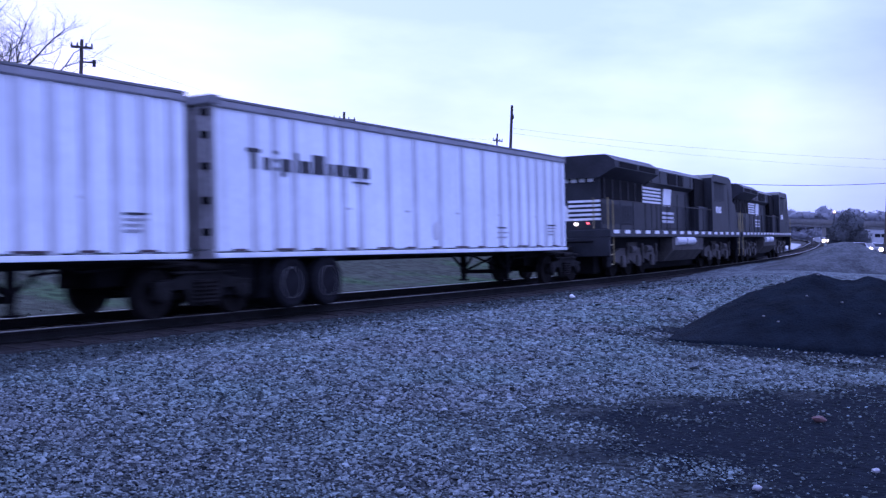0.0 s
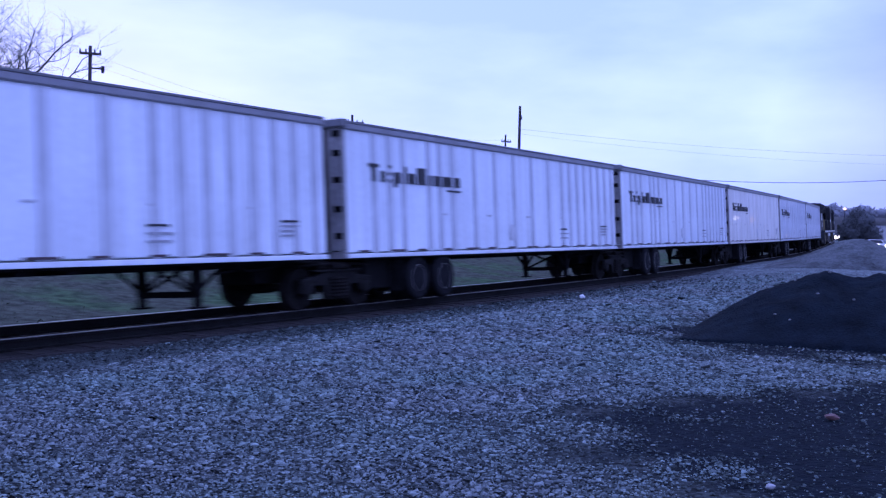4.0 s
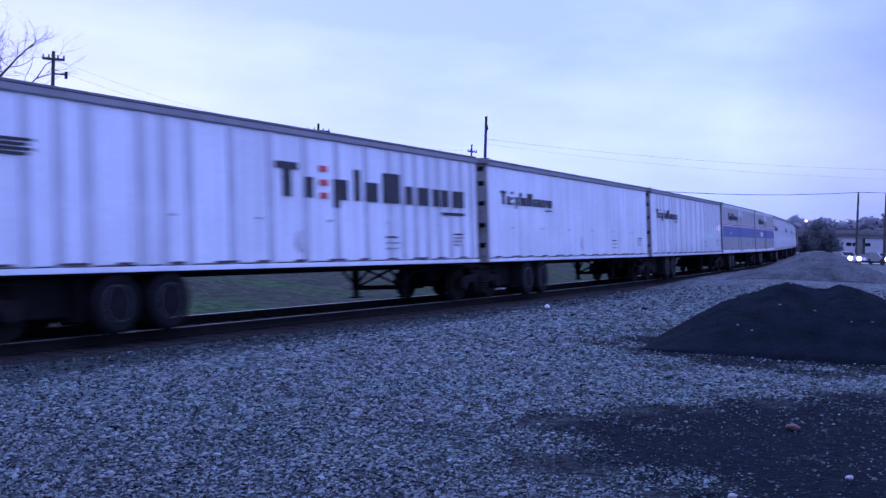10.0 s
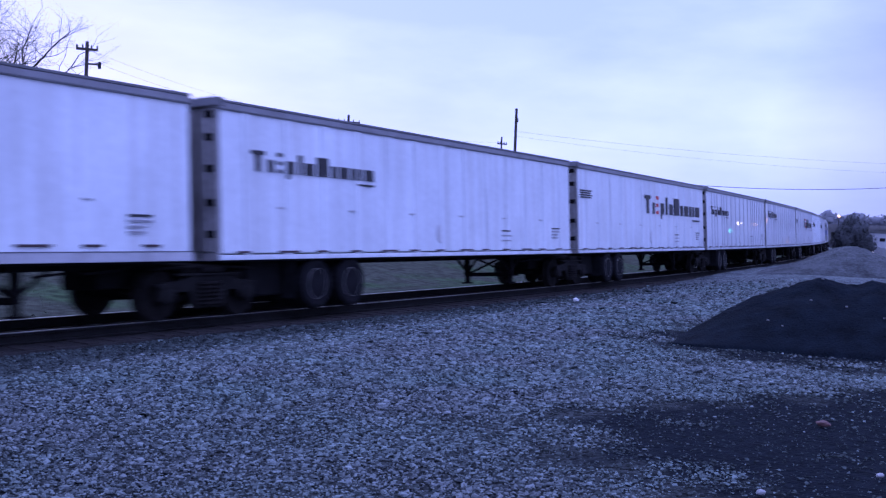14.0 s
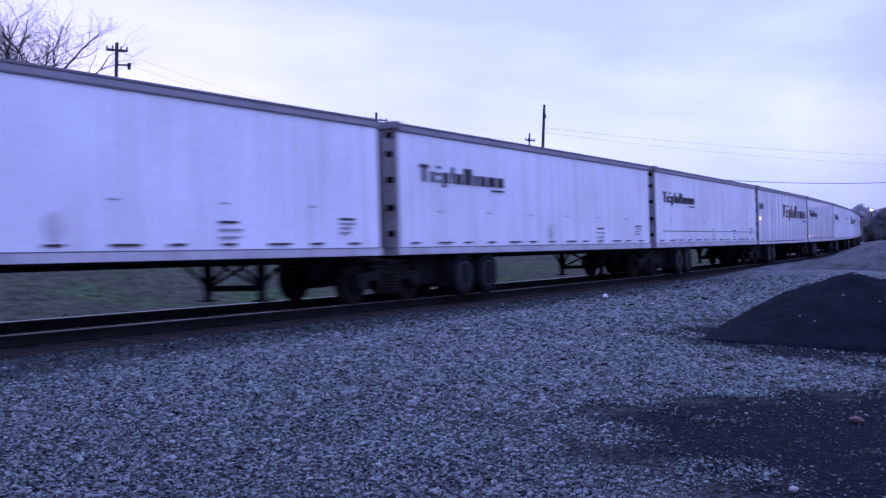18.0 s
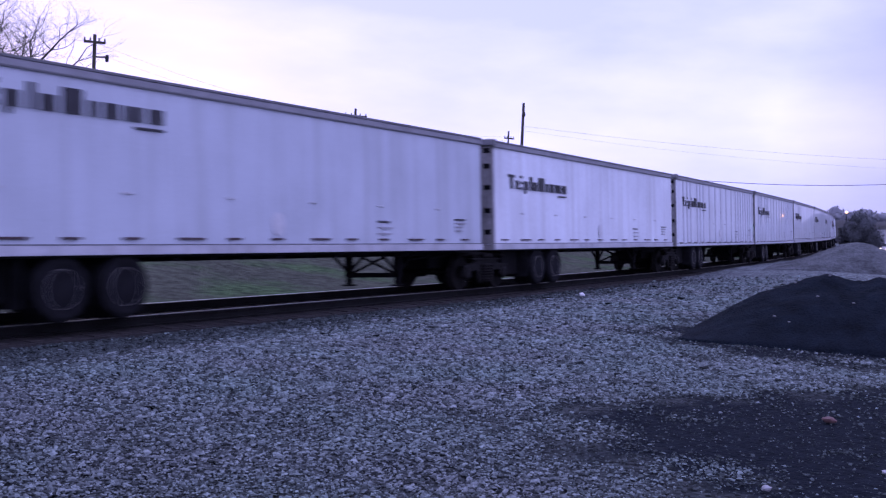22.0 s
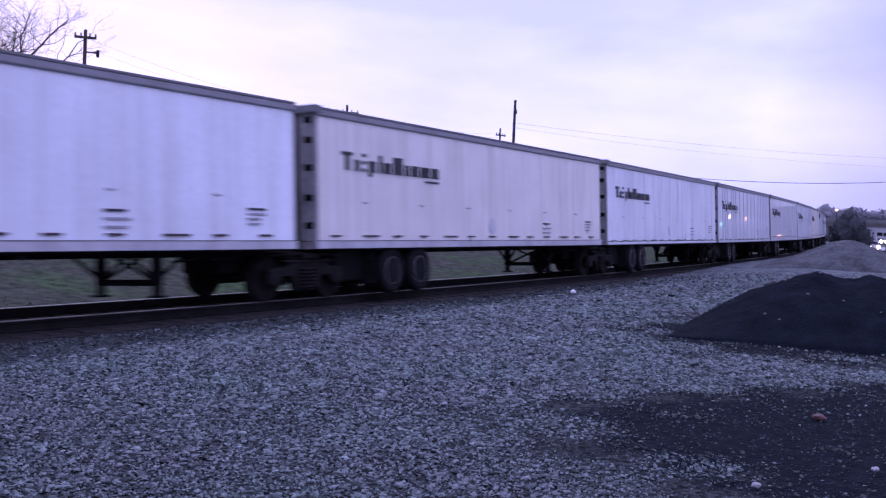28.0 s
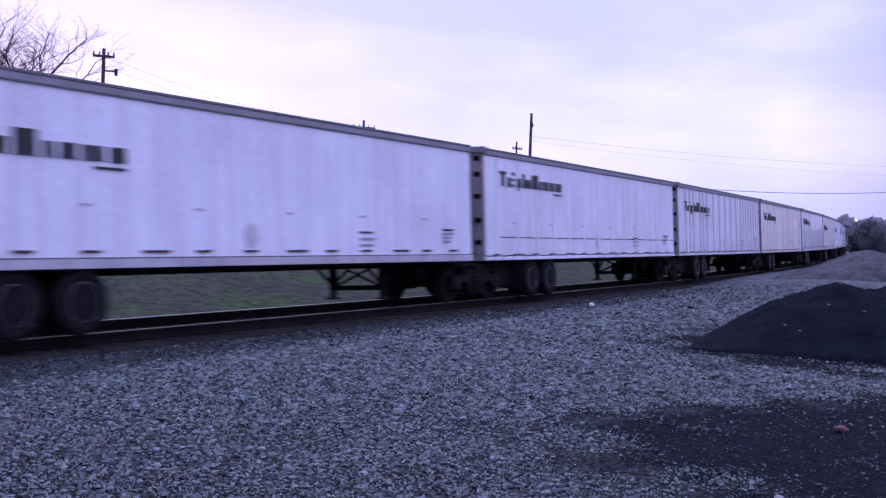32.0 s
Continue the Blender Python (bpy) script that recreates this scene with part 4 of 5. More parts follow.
    for k in range(4):
        part("roof_fan", turned(B(), [(4.18, 0.52), (4.27, 0.52), (4.30, 0.44)], 18, "z"), CHASSIS, upper).matrix_basis = pose(7.1 + k * 1.25, 0, 0)
    for k in range(7):
        part("panel_seam", box(B(), 6.5 + k * 1.24, 6.53 + k * 1.24, -1.112, -1.09, 3.52, 4.0), CHASSIS, upper)
    part("equipment_box", box(B(), 13.4, 15.2, -1.30, -0.86, 1.66, 2.75, 0.04), BLACK_PAINT, t)
    # solid block whose black colour stands in for a shaded recess
    part("cab_recess", box(B(), 13.3, 15.25, -1.14, -0.86, 2.76, 4.0, 0.02), CHASSIS, t, "black block standing in for the dark recess behind the cab")
    for k in range(5):
        part("hood_door", box(B(), 7.2 + k * 1.35, 8.45 + k * 1.35, -0.90, -0.86, 1.75, 3.2, 0.01), BLACK_PAINT, t)
    part("exhaust_stack", box(B(), 12.6, 13.4, -0.4, 0.4, 4.15, 4.34, 0.03), CHASSIS, t)
    cab = part("cab", prism(B(), [(15.2, 1.64), (15.2, 4.10), (15.6, 4.28), (19.0, 4.28), (19.5, 4.1), (19.7, 3.3), (19.7, 1.64)], -1.5, 1.5), BLACK_PAINT, t)
    for x0, x1 in ((15.75, 16.7), (16.85, 17.8)):
        win = part("cab_window", box(B(), x0, x1, -1.508, -1.48, 3.10, 3.86, 0.005), GLASS_DARK, cab)
        part("window_frame", box(B(), x0 - 0.05, x1 + 0.05, -1.515, -1.49, 3.04, 3.10), LOCO_GREY, win)
    part("window_visor", box(B(), 15.65, 17.9, -1.66, -1.49, 3.90, 3.94), LOCO_GREY, cab)
    part("cab_door", box(B(), 18.7, 19.3, -1.508, -1.48, 1.75, 3.7), LOCO_GREY, cab)
    for k in range(4):
        part("number_bar", box(B(), 15.95 + k * 0.30, 16.15 + k * 0.30, -1.508, -1.48, 2.50, 2.80), LOCO_WHITE, cab)
    part("nose", prism(B(), [(19.7, 1.64), (19.7, 3.25), (20.9, 3.05), (21.4, 2.6), (21.4, 1.64)], -1.35, 1.35), BLACK_PAINT, t)
    # white markings on the side of the hood
    for k in range(5):
        part("side_stripe", box(B(), 5.9, 8.5, -0.915, -0.87, 2.72 + k * 0.135, 2.795 + k * 0.135), LOCO_WHITE, t)
    logo = B()
    prism(logo, [(8.8, 2.66), (9.0, 3.38), (10.2, 3.38), (10.0, 2.66)], -0.918, -0.87)
    part("side_emblem", logo, LOCO_WHITE, t, "slanted white emblem as a plain shape")
    for z in (2.32, 2.14, 1.98):
        part("side_marking", box(B(), 8.7, 10.5, -0.916, -0.87, z, z + 0.10), FADED, t)
    # rear end of the hood: white bars, plain emblem, number bars, lamps
    for k in range(5):
        part("end_stripe", box(B(), 0.93, 0.96, -0.85, 0.30, 1.98 + k * 0.155, 2.06 + k * 0.155), LOCO_WHITE, t)
    emb = B()
    prism(emb, [(0.30, 1.98), (0.82, 1.98), (0.82, 2.68), (0.55, 2.68), (0.3, 2.4)], 0.93, 0.96, "x")
    part("end_emblem", emb, LOCO_WHITE, t, "white emblem as a plain shape")
    part("rear_door", box(B(), 0.92, 0.96, 0.34, 0.82, 2.72, 3.28, 0.01), LOCO_GREY, t)
    part("end_platform", box(B(), 0.02, 0.9, -1.40, 1.40, 1.64, 1.68), LOCO_GREY, t)
    part("hose_rack", rod(B(), (-0.05, -0.9, 1.25), (-0.05, 0.9, 1.25), 0.03, seg=6), CHASSIS, t)
    for k in range(4):
        part("number_bar", box(B(), 0.93, 0.96, -0.62 + k * 0.3, -0.42 + k * 0.3, 3.30, 3.52), LOCO_WHITE, t)
    part("end_lamp", rod(B(), (0.88, 0.02, 1.86), (0.96, 0.02, 1.86), 0.055, seg=14), HEADLIGHT, t, "small lit end lamp")
    part("end_lamp_red", rod(B(), (0.88, -0.40, 1.88), (0.96, -0.40, 1.88), 0.035, seg=12), RED_GLOW, t)
    for x in (0.25, 21.2):
        for y in (-1.45, 1.33):
            step = part("step_well", box(B(), x - 0.17, x - 0.14, y, y + 0.12, 0.4, 1.4), BLACK_PAINT, t)
            for z in (0.45, 0.78, 1.1):
                part("tread", box(B(), x - 0.139, x + 0.15, y, y + 0.12, z, z + 0.04), GRAB_YELLOW, step)
            part("grab_iron", rod(B(), (x + 0.2, y, 0.5), (x + 0.2, y, 2.6), 0.022, seg=6), GRAB_YELLOW, t)
    for y in (-1.47, 1.47):
        part("handrail", rod(B(), (1.2, y, 2.62), (15.1, y, 2.62), 0.018, seg=6), DUSTY, t)
        for k in range(10):
            part("stanchion", rod(B(), (1.2 + k * 1.53, y, 1.62), (1.2 + k * 1.53, y, 2.62), 0.015, seg=6), LOCO_GREY, t)
    for y in (-1.40, -0.9, 0.9, 1.40):
        part("end_rail", rod(B(), (0.06, y, 1.6), (0.06, y, 2.7), 0.022, seg=6), GRAB_YELLOW, t)
    tank = prism(B(), [(-1.45, 1.36), (-1.45, 0.85), (-1.05, 0.42), (1.05, 0.42), (1.45, 0.85), (1.45, 1.36)], 8.1, 13.4, "x")
    part("fuel_tank", tank, DUSTY, t, "dusty grey fuel tank")
    for x in (8.6, 10.2):
        part("air_tank", rod(B(), (x, -1.42, 1.22), (x + 1.4, -1.42, 1.22), 0.17, seg=14), FADED, t, "pale grey air tank")
    wheel = B()
    turned(wheel, [(-0.07, 0.40), (-0.07, 0.50), (0.05, 0.51), (0.055, 0.54), (0.075, 0.54), (0.075, 0.16), (-0.08, 0.16), (-0.04, 0.2), (-0.03, 0.38)], 26)
    wm = to_mesh("wheel", wheel, BOGIE)
    for cx in (4.1, 17.5):
        frame_ = B()
        for y in (-1.18, 1.02):
            prism(frame_, [(-2.7, 0.55), (-2.7, 0.85), (-2.0, 1.0), (2.0, 1.0), (2.7, 0.85), (2.7, 0.55), (1.9, 0.42), (1.0, 0.6), (0.3, 0.42), (-0.3, 0.42), (-1.0, 0.6), (-1.9, 0.42)], y, y + 0.16)
        box(frame_, -0.6, 0.6, -1.0, 1.0, 0.7, 1.2)
        truck = placed(part("truck", frame_, DUSTY, t, "dusty cast six-wheel truck frame"), cx, 0, 0)
        for x in (-1.85, 0.0, 1.85):
            for y, r in ((-0.755, 0), (0.755, 180)):
                placed(part("wheel", wm, BOGIE, truck), x, y, 0.51, 0, 0, r)
            part("axle_box", box(B(), x - 0.22, x + 0.22, -1.27, -1.15, 0.33, 0.74, 0.03), DUSTY, truck)
            part("damper", rod(B(), (x + 0.42, -1.24, 0.45), (x + 0.42, -1.24, 1.15), 0.06, seg=10), DUSTY, truck)
            part("brake_shoe", box(B(), x - 0.72, x - 0.60, -0.86, -0.66, 0.32, 0.78, 0.02), BOGIE, truck)
        for x in (-1.2, 0.75):
            part("brake_cylinder", rod(B(), (x, -1.25, 0.95), (x + 0.6, -1.25, 0.95), 0.13, seg=12), DUSTY, truck)
        part("spring_plank", box(B(), -2.3, 2.3, -1.05, 1.05, 0.42, 0.62, 0.02), BOGIE, truck)
    return t


loco = locomotive()
CARS.append((loco, 32.9 + 10.8, -10.8, LEAN_Z, LEAN))
second = copy_thing(loco, Matrix())
tagged(second, "leading black diesel locomotive with white side markings")
CARS.append((second, 55.0 + 10.8, -10.8, LEAN_Z, LEAN))


# ---- heaps and small things on the lot ----
def heap(name, label, category, mat, centre, az, half_across, half_deep, height, peaks, seed, rough, n=90):
    """A heap with an uneven crest: its long side lies across the bearing az. peaks: (place across from -1 to 1, share of the height)."""
    a = np.linspace(-1.25, 1.25, n)
    U, V = np.meshgrid(a, np.linspace(-1.25, 1.25, n), indexing="ij")
    crest = np.interp(U, [p[0] for p in peaks], [p[1] for p in peaks])
    # upright profile: straight flanks, rounded top
    prof = np.clip(1 - np.abs(V) ** 1.4, -0.3, 1)
    H = height * crest * np.clip(prof, 0, 1)
    ca, sa = math.cos(radians(az)), math.sin(radians(az))
    X = centre[0] + V * half_deep * ca + U * half_across * sa
    Y = centre[1] + V * half_deep * sa - U * half_across * ca
    Z = np.zeros_like(X)
    for i in range(n):
        for j in range(n):
            p = (X[i, j] * 1.3, Y[i, j] * 1.3, seed)
            w = min(1.0, H[i, j] / (0.25 * height))
            Z[i, j] = H[i, j] * (1 + rough * 0.5 * noise.noise(p)) + rough * 0.25 * w * noise.noise((X[i, j] * 4, Y[i, j] * 4, seed + 3)) * height * 0.35 + 0.03 * w * noise.noise((X[i, j] * 13, Y[i, j] * 13, seed))
    G = ground_z(X, Y)
    Z = np.where(H > 0.004, G + Z + 0.02, G - 0.10)
    idx = np.arange(n * n).reshape(n, n)
    faces = np.stack([idx[:-1, :-1], idx[1:, :-1], idx[1:, 1:], idx[:-1, 1:]], -1).reshape(-1, 4)[:, ::-1]
    ob = new(name, array_mesh(name, np.stack([X, Y, Z], -1).reshape(-1, 3), faces, mat, True))
    return tagged(ob, label, category)


heap("soil_heap", "heap of black soil with a double crest on the gravel", "heap", COAL, (18.8, 3.55), 11.0, 2.75, 2.3, 1.07,
     [(-1.25, 0), (-0.94, 0.0), (-0.85, 0.13), (-0.70, 0.38), (-0.55, 0.60), (-0.25, 0.93), (-0.15, 0.99), (-0.05, 0.94), (0.07, 0.92), (0.16, 0.97), (0.32, 0.88), (0.50, 0.77), (0.66, 0.55), (0.78, 0.29), (0.86, 0.0), (1.25, 0)], 2.0, 0.16)
heap("gravel_heap", "low heap of grey gravel beside the track", "heap", GREY_PILE, (53.0, 9.95), 11.0, 4.0, 3.0, 1.33,
     [(-1.25, 0), (-1.0, 0.0), (-0.5, 0.42), (-0.15, 0.9), (0.0, 1.0), (0.2, 0.93), (0.55, 0.5), (1.0, 0.05), (1.25, 0)], 9.0, 0.12)


def lump(name, label, category, mat, x, y, size, seed, flat=0.6):
    bm = B()
    bmesh.ops.create_icosphere(bm, subdivisions=2, radius=1)
    for v in bm.verts:
        k = 1 + 0.35 * noise.noise(v.co * 1.6 + Vector((seed, 0, 0)))
        v.co = Vector((v.co.x * size * k, v.co.y * size * 0.8 * k, v.co.z * size * flat * k))
    ob = new(name, to_mesh(name, bm, mat))
    ob.matrix_basis = pose(x, y, float(ground_z(x, y)) + size * flat * 0.7 + 0.015, 0, 0, seed * 40)
    return tagged(ob, label, category)


lump("white_rock", "pale white rock at the edge of the track", "rock", PLASTIC_WHITE, 26.75, 12.0, 0.088, 1.0, 0.7)
lump("red_rock", "reddish brick lump on dark soil", "rock", RED_STONE, 10.42, 2.10, 0.07, 2.0, 0.45)
lump("pale_rock", "pale rock on dark soil", "rock", PALE_STONE, 7.37, 1.87, 0.036, 3.0)
lump("pale_rock", "pale flat rock on dark soil", "rock", PALE_STONE, 8.51, 1.29, 0.036, 4.0, 0.5)
lump("blue_bag", "crumpled blue plastic bag on the gravel", "litter", CLOTH_BLUE, 14.85, 1.50, 0.14, 5.0, 0.6)
lump("blue_rag", "blue rag lying beside the rail", "litter", CLOTH_BLUE, 4.55, 12.78, 0.15, 6.0, 0.3)


def bottle(x, y, length, r, turn, label):
    t = thing("plastic_bottle", label, "bottle")
    t.matrix_basis = pose(x, y, float(ground_z(x, y)) + r + 0.02, 0, 90, turn)
    bm = B()
    turned(bm, [(-length / 2, r * 0.8), (-length / 2 + 0.01, r), (length * 0.25, r), (length * 0.38, r * 0.5), (length * 0.42, r * 0.4)], 16, "z")
    part("bottle_body", bm, PLASTIC_WHITE, t)
    part("cap", turned(B(), [(length * 0.42, r * 0.45), (length * 0.5, r * 0.45)], 14, "z"), RED_INK if r < 0.05 else PLASTIC_WHITE, t)
    return t


bottle(15.0, 1.02, 0.34, 0.055, 100, "white plastic bottle lying on gravel")
bottle(12.2, 0.75, 0.16, 0.04, 40, "small white bottle with red cap on dark soil")


# ---- poles and wires behind the track ----
def at_bearing(az, r):
    return r * math.cos(radians(az)), r * math.sin(radians(az))


def utility_pole(az, r, top, arms, label, turn=0.0, lean=0.0, radius=0.15, transformer=False):
    x, y = at_bearing(az, r)
    g = float(ground_z(x, y))
    t = thing("utility_pole", label, "utility pole", "poles along the railway")
    t.matrix_basis = pose(x, y, g - 0.05, 0, lean, turn)
    h = top - g
    part("post", rod(B(), (0, 0, 0), (0, 0, h), radius, radius * 0.65, 12), POLE_WOOD, t)
    for z, w in arms:
        arm = part("crossarm", box(B(), -w / 2, w / 2, -0.16, -0.05, h - z - 0.06, h - z + 0.06, 0.01), POLE_WOOD, t)
        for k in (-0.46, -0.2, 0.2, 0.46):
            part("insulator", rod(B(), (w * k, -0.1, h - z + 0.06), (w * k, -0.1, h - z + 0.22), 0.05, 0.035, 8), CONCRETE, arm)
    if transformer:
        part("bracket", box(B(), 0.08, 0.55, -0.04, 0.04, h - 1.15, h - 1.07), POLE_WOOD, t)
        part("transformer", rod(B(), (0.62, 0, h - 1.32), (0.62, 0, h - 0.97), 0.08, 0.08, 14), LOCO_GREY, t, "grey can transformer")
        low = part("crossarm", box(B(), -0.5, 0.5, -0.16, -0.05, h - 2.15, h - 2.05), POLE_WOOD, t)
        for k in (-0.42, -0.18, 0.18, 0.42):
            part("insulator", rod(B(), (k, -0.1, h - 2.05), (k * 1.25, -0.1, h - 1.85), 0.05, 0.035, 8), CONCRETE, low)
    return t, (x, y, g)


utility_pole(50.05, 57, 10.15, [(0.40, 1.05)], "weathered timber pole with crossarm and small transformer", -38, 0, 0.125, True)
utility_pole(36.65, 88, 10.2, [(0.6, 1.9)], "weathered timber pole with crossarm behind the track", -35)
utility_pole(28.45, 104, 10.2, [(0.7, 1.2)], "thin timber pole behind the track", -20, 0, 0.12)
utility_pole(27.72, 78, 10.2, [(0.9, 0.5)], "bare dark timber pole behind the track", 30, 0.6, 0.14)
utility_pole(70.3, 56, 9.9, [(0.2, 2.3), (1.1, 1.6)], "timber pole with two crossarms before bare trees", 25)
utility_pole(8.70, 143, 8.1, [(1.2, 0.5)], "tall dark timber pole beside the road", 10, -0.4, 0.17)
utility_pole(7.42, 143, 8.1, [(1.4, 0.6)], "tall dark timber pole beside the road, with bracket", 40, -0.3, 0.17)


def cable(name, label, a, b, sag, radius, n=24):
    """A hanging cable between two points."""
    bm = B()
    a, b = Vector(a), Vector(b)
    last = None
    for k in range(n + 1):
        f = k / n
        p = a.lerp(b, f) - Vector((0, 0, sag * 4 * f * (1 - f)))
        ring = [bm.verts.new(p + Vector((0, 0, radius))), bm.verts.new(p + Vector((radius, -radius, -radius))), bm.verts.new(p + Vector((-radius, radius, -radius)))]
        if last:
            for q in range(3):
                bm.faces.new((last[q], last[(q + 1) % 3], ring[(q + 1) % 3], ring[q]))
        last = ring
    bmesh.ops.recalc_face_normals(bm, faces=bm.faces)
    return tagged(new(name, to_mesh(name, bm, WIRE)), label, "cable", "overhead cables")


def bearing_point(az, r, el):
    x, y = at_bearing(az, r)
    return (x, y, EYE + r * math.tan(radians(el)))


pole_d = bearing_point(27.72, 78, 4.9)
cable("overhead_cable", "thin black overhead cable leaving the bare pole", pole_d, bearing_point(-4.0, 120, 3.9), 1.35, 0.0055)
cable("overhead_cable", "thin black overhead cable leaving the bare pole", bearing_point(27.72, 78, 4.65), bearing_point(-4.0, 120, 3.5), 1.5, 0.004)
cable("overhead_cable", "black overhead cable across the road poles", bearing_point(28.4, 104, 3.2), bearing_point(8.70, 143, 2.50), 1.1, 0.032)
cable("overhead_cable", "black overhead cable across the road poles", bearing_point(8.70, 143, 2.50), bearing_point(7.42, 143, 2.50), 0.02, 0.03, 4)
cable("overhead_cable", "black overhead cable across the road poles", bearing_point(7.42, 143, 2.50), bearing_point(-3.0, 120, 3.0), 0.3, 0.03)
for dz in (0.0, 0.5):
    cable("overhead_cable", "faint overhead wire between timber poles", bearing_point(50.0, 57, 7.9 - dz), bearing_point(36.65, 88, 5.1 - 0.5 * dz), 0.7, 0.004)
    cable("overhead_cable", "faint overhead wire between timber poles", bearing_point(36.65, 88, 5.1 - 0.5 * dz), bearing_point(28.45, 104, 4.3 - 0.4 * dz), 0.5, 0.005)
cable("overhead_cable", "faint overhead wire between timber poles", bearing_point(70.3, 56, 8.2), bearing_point(50.05, 57, 7.95), 0.4, 0.006)


# ---- bare trees ----
def tubes(name, segs, sides, mat):
    """One mesh of tapered tubes from rows of (start, end, radius at start, radius at end)."""
    P0, P1 = np.array([s[0] for s in segs]), np.array([s[1] for s in segs])
    R0, R1 = np.array([s[2] for s in segs]), np.array([s[3] for s in segs])
    D = P1 - P0
    D /= np.linalg.norm(D, axis=1, keepdims=True) + 1e-9
    ref = np.where(np.abs(D[:, 2:]) < 0.9, [[0.0, 0.0, 1.0]], [[1.0, 0.0, 0.0]])
    A = np.cross(D, ref)
    A /= np.linalg.norm(A, axis=1, keepdims=True)
    C = np.cross(D, A)
    ang = 2 * np.pi * np.arange(sides) / sides
    off = A[:, None] * np.cos(ang)[None, :, None] + C[:, None] * np.sin(ang)[None, :, None]
    V = np.concatenate([P0[:, None] + off * R0[:, None, None], P1[:, None] + off * R1[:, None, None]], 1).reshape(-1, 3)
    base = (np.arange(len(segs)) * 2 * sides)[:, None]
    k = np.arange(sides)
    F = np.stack([base + k, base + (k + 1) % sides, base + sides + (k + 1) % sides, base + sides + k], -1).reshape(-1, 4)
    return array_mesh(name, V, F, mat, True)


def grow(rng, height, spread, limbs, upright):
    """Segments of a bare tree: the trunk and limbs, and the twigs; branches wander and the outer ones turn up or droop."""
    wood, twigs = [], []

    def branch(p, d, length, radius, level):
        n = 5 if level < 2 else 4
        bend = (0.10, 0.20, 0.26, 0.32, 0.34)[level]
        lift = rng.uniform(-0.06, 0.10)
        for k in range(n):
            f0, f1 = k / n, (k + 1) / n
            d = (d + Vector((rng.gauss(0, bend), rng.gauss(0, bend), rng.gauss(lift, bend * 0.7)))).normalized()
            q = p + d * (length / n)
            (wood if level < 2 else twigs).append((tuple(p), tuple(q), radius * (1 - 0.6 * f0), radius * (1 - 0.6 * f1)))
            if level < 4 and not (level == 0 and k < 2) and not (level == 1 and k == 0):
                for _ in range((limbs, 2, 2 if k == n - 1 else 1, 1, 0)[level]):
                    turn = rng.uniform(0, 2 * math.pi)
                    side = Vector((math.cos(turn), math.sin(turn), 0))
                    nd = (d * upright + side * rng.uniform(0.45, 1.05) * spread + Vector((0, 0, 0.10))).normalized()
                    branch(q, nd, length * rng.uniform(0.36, 0.62) * (1.15 - 0.25 * f1), radius * (1 - 0.6 * f1) * rng.uniform(0.5, 0.74), level + 1)
            p = q

    branch(Vector((0, 0, -0.1)), Vector((rng.gauss(0, 0.05), rng.gauss(0, 0.05), 1)).normalized(), height * 0.66, height * 0.017, 0)
    return wood, twigs


def tree(seed, height, spread, limbs, upright, label):
    rng = random.Random(seed)
    t = thing("bare_tree", label, "tree", "bare trees behind the track")
    wood, twigs = grow(rng, height, spread, limbs, upright)
    part("trunk", tubes("trunk", wood, 6, BARK), BARK, t)
    part("crown", tubes("crown", twigs, 3, TWIG), TWIG, t, "leafless crown of fine twigs")
    return t


TALL = tree(11, 15.5, 0.75, 3, 0.9, "tall leafless tree with dark forked limbs")
FORK = tree(23, 13.5, 0.9, 3, 0.7, "leafless tree with wide forked crown")
ROUND = tree(37, 11.5, 1.1, 3, 0.75, "leafless tree with rounded twiggy crown")
SHRUB = tree(41, 7.6, 1.0, 5, 0.8, "dense leafless shrub behind the track")


def stand(ob, az, r, turn, size, first=False):
    x, y = at_bearing(az, r)
    m = pose(x, y, float(ground_z(x, y)), 0, 0, turn)
    if first:
        ob.scale = (size, size, size)
        ob.matrix_basis = m @ Matrix.Diagonal((size, size, size, 1))
        return ob
    c = copy_thing(ob, m)
    c.scale = (size, size, size)
    return c


for k, (kind, az, r, turn, size) in enumerate([
        (TALL, 65.6, 57, 20, 1.0), (FORK, 61.0, 61, 200, 1.05), (ROUND, 55.0, 62, 0, 1.06), (SHRUB, 57.2, 66, 10, 1.1),
        (TALL, 69.0, 66, 130, 0.95), (FORK, 63.2, 66, 75, 1.0), (FORK, 58.9, 68, 310, 0.82), (ROUND, 55.6, 66, 140, 1.0), (ROUND, 54.3, 68, 250, 0.94), (FORK, 54.7, 70, 30, 0.88), (FORK, 54.8, 72, 190, 0.95), (SHRUB, 54.0, 68, 80, 1.15),
        (TALL, 72.2, 76, 260, 1.0), (ROUND, 74.5, 72, 60, 1.15), (TALL, 76.5, 64, 330, 0.9), (FORK, 67.0, 78, 160, 1.1), (SHRUB, 58.6, 65, 170, 1.0),
        (SHRUB, 56.0, 70, 220, 1.0), (FORK, 71.0, 84, 15, 1.2), (ROUND, 78.5, 70, 200, 1.1), (SHRUB, 66.5, 70, 300, 1.1), (SHRUB, 62.0, 72, 30, 1.1)]):
    stand(kind, az, r, turn, size, first=k < 4)


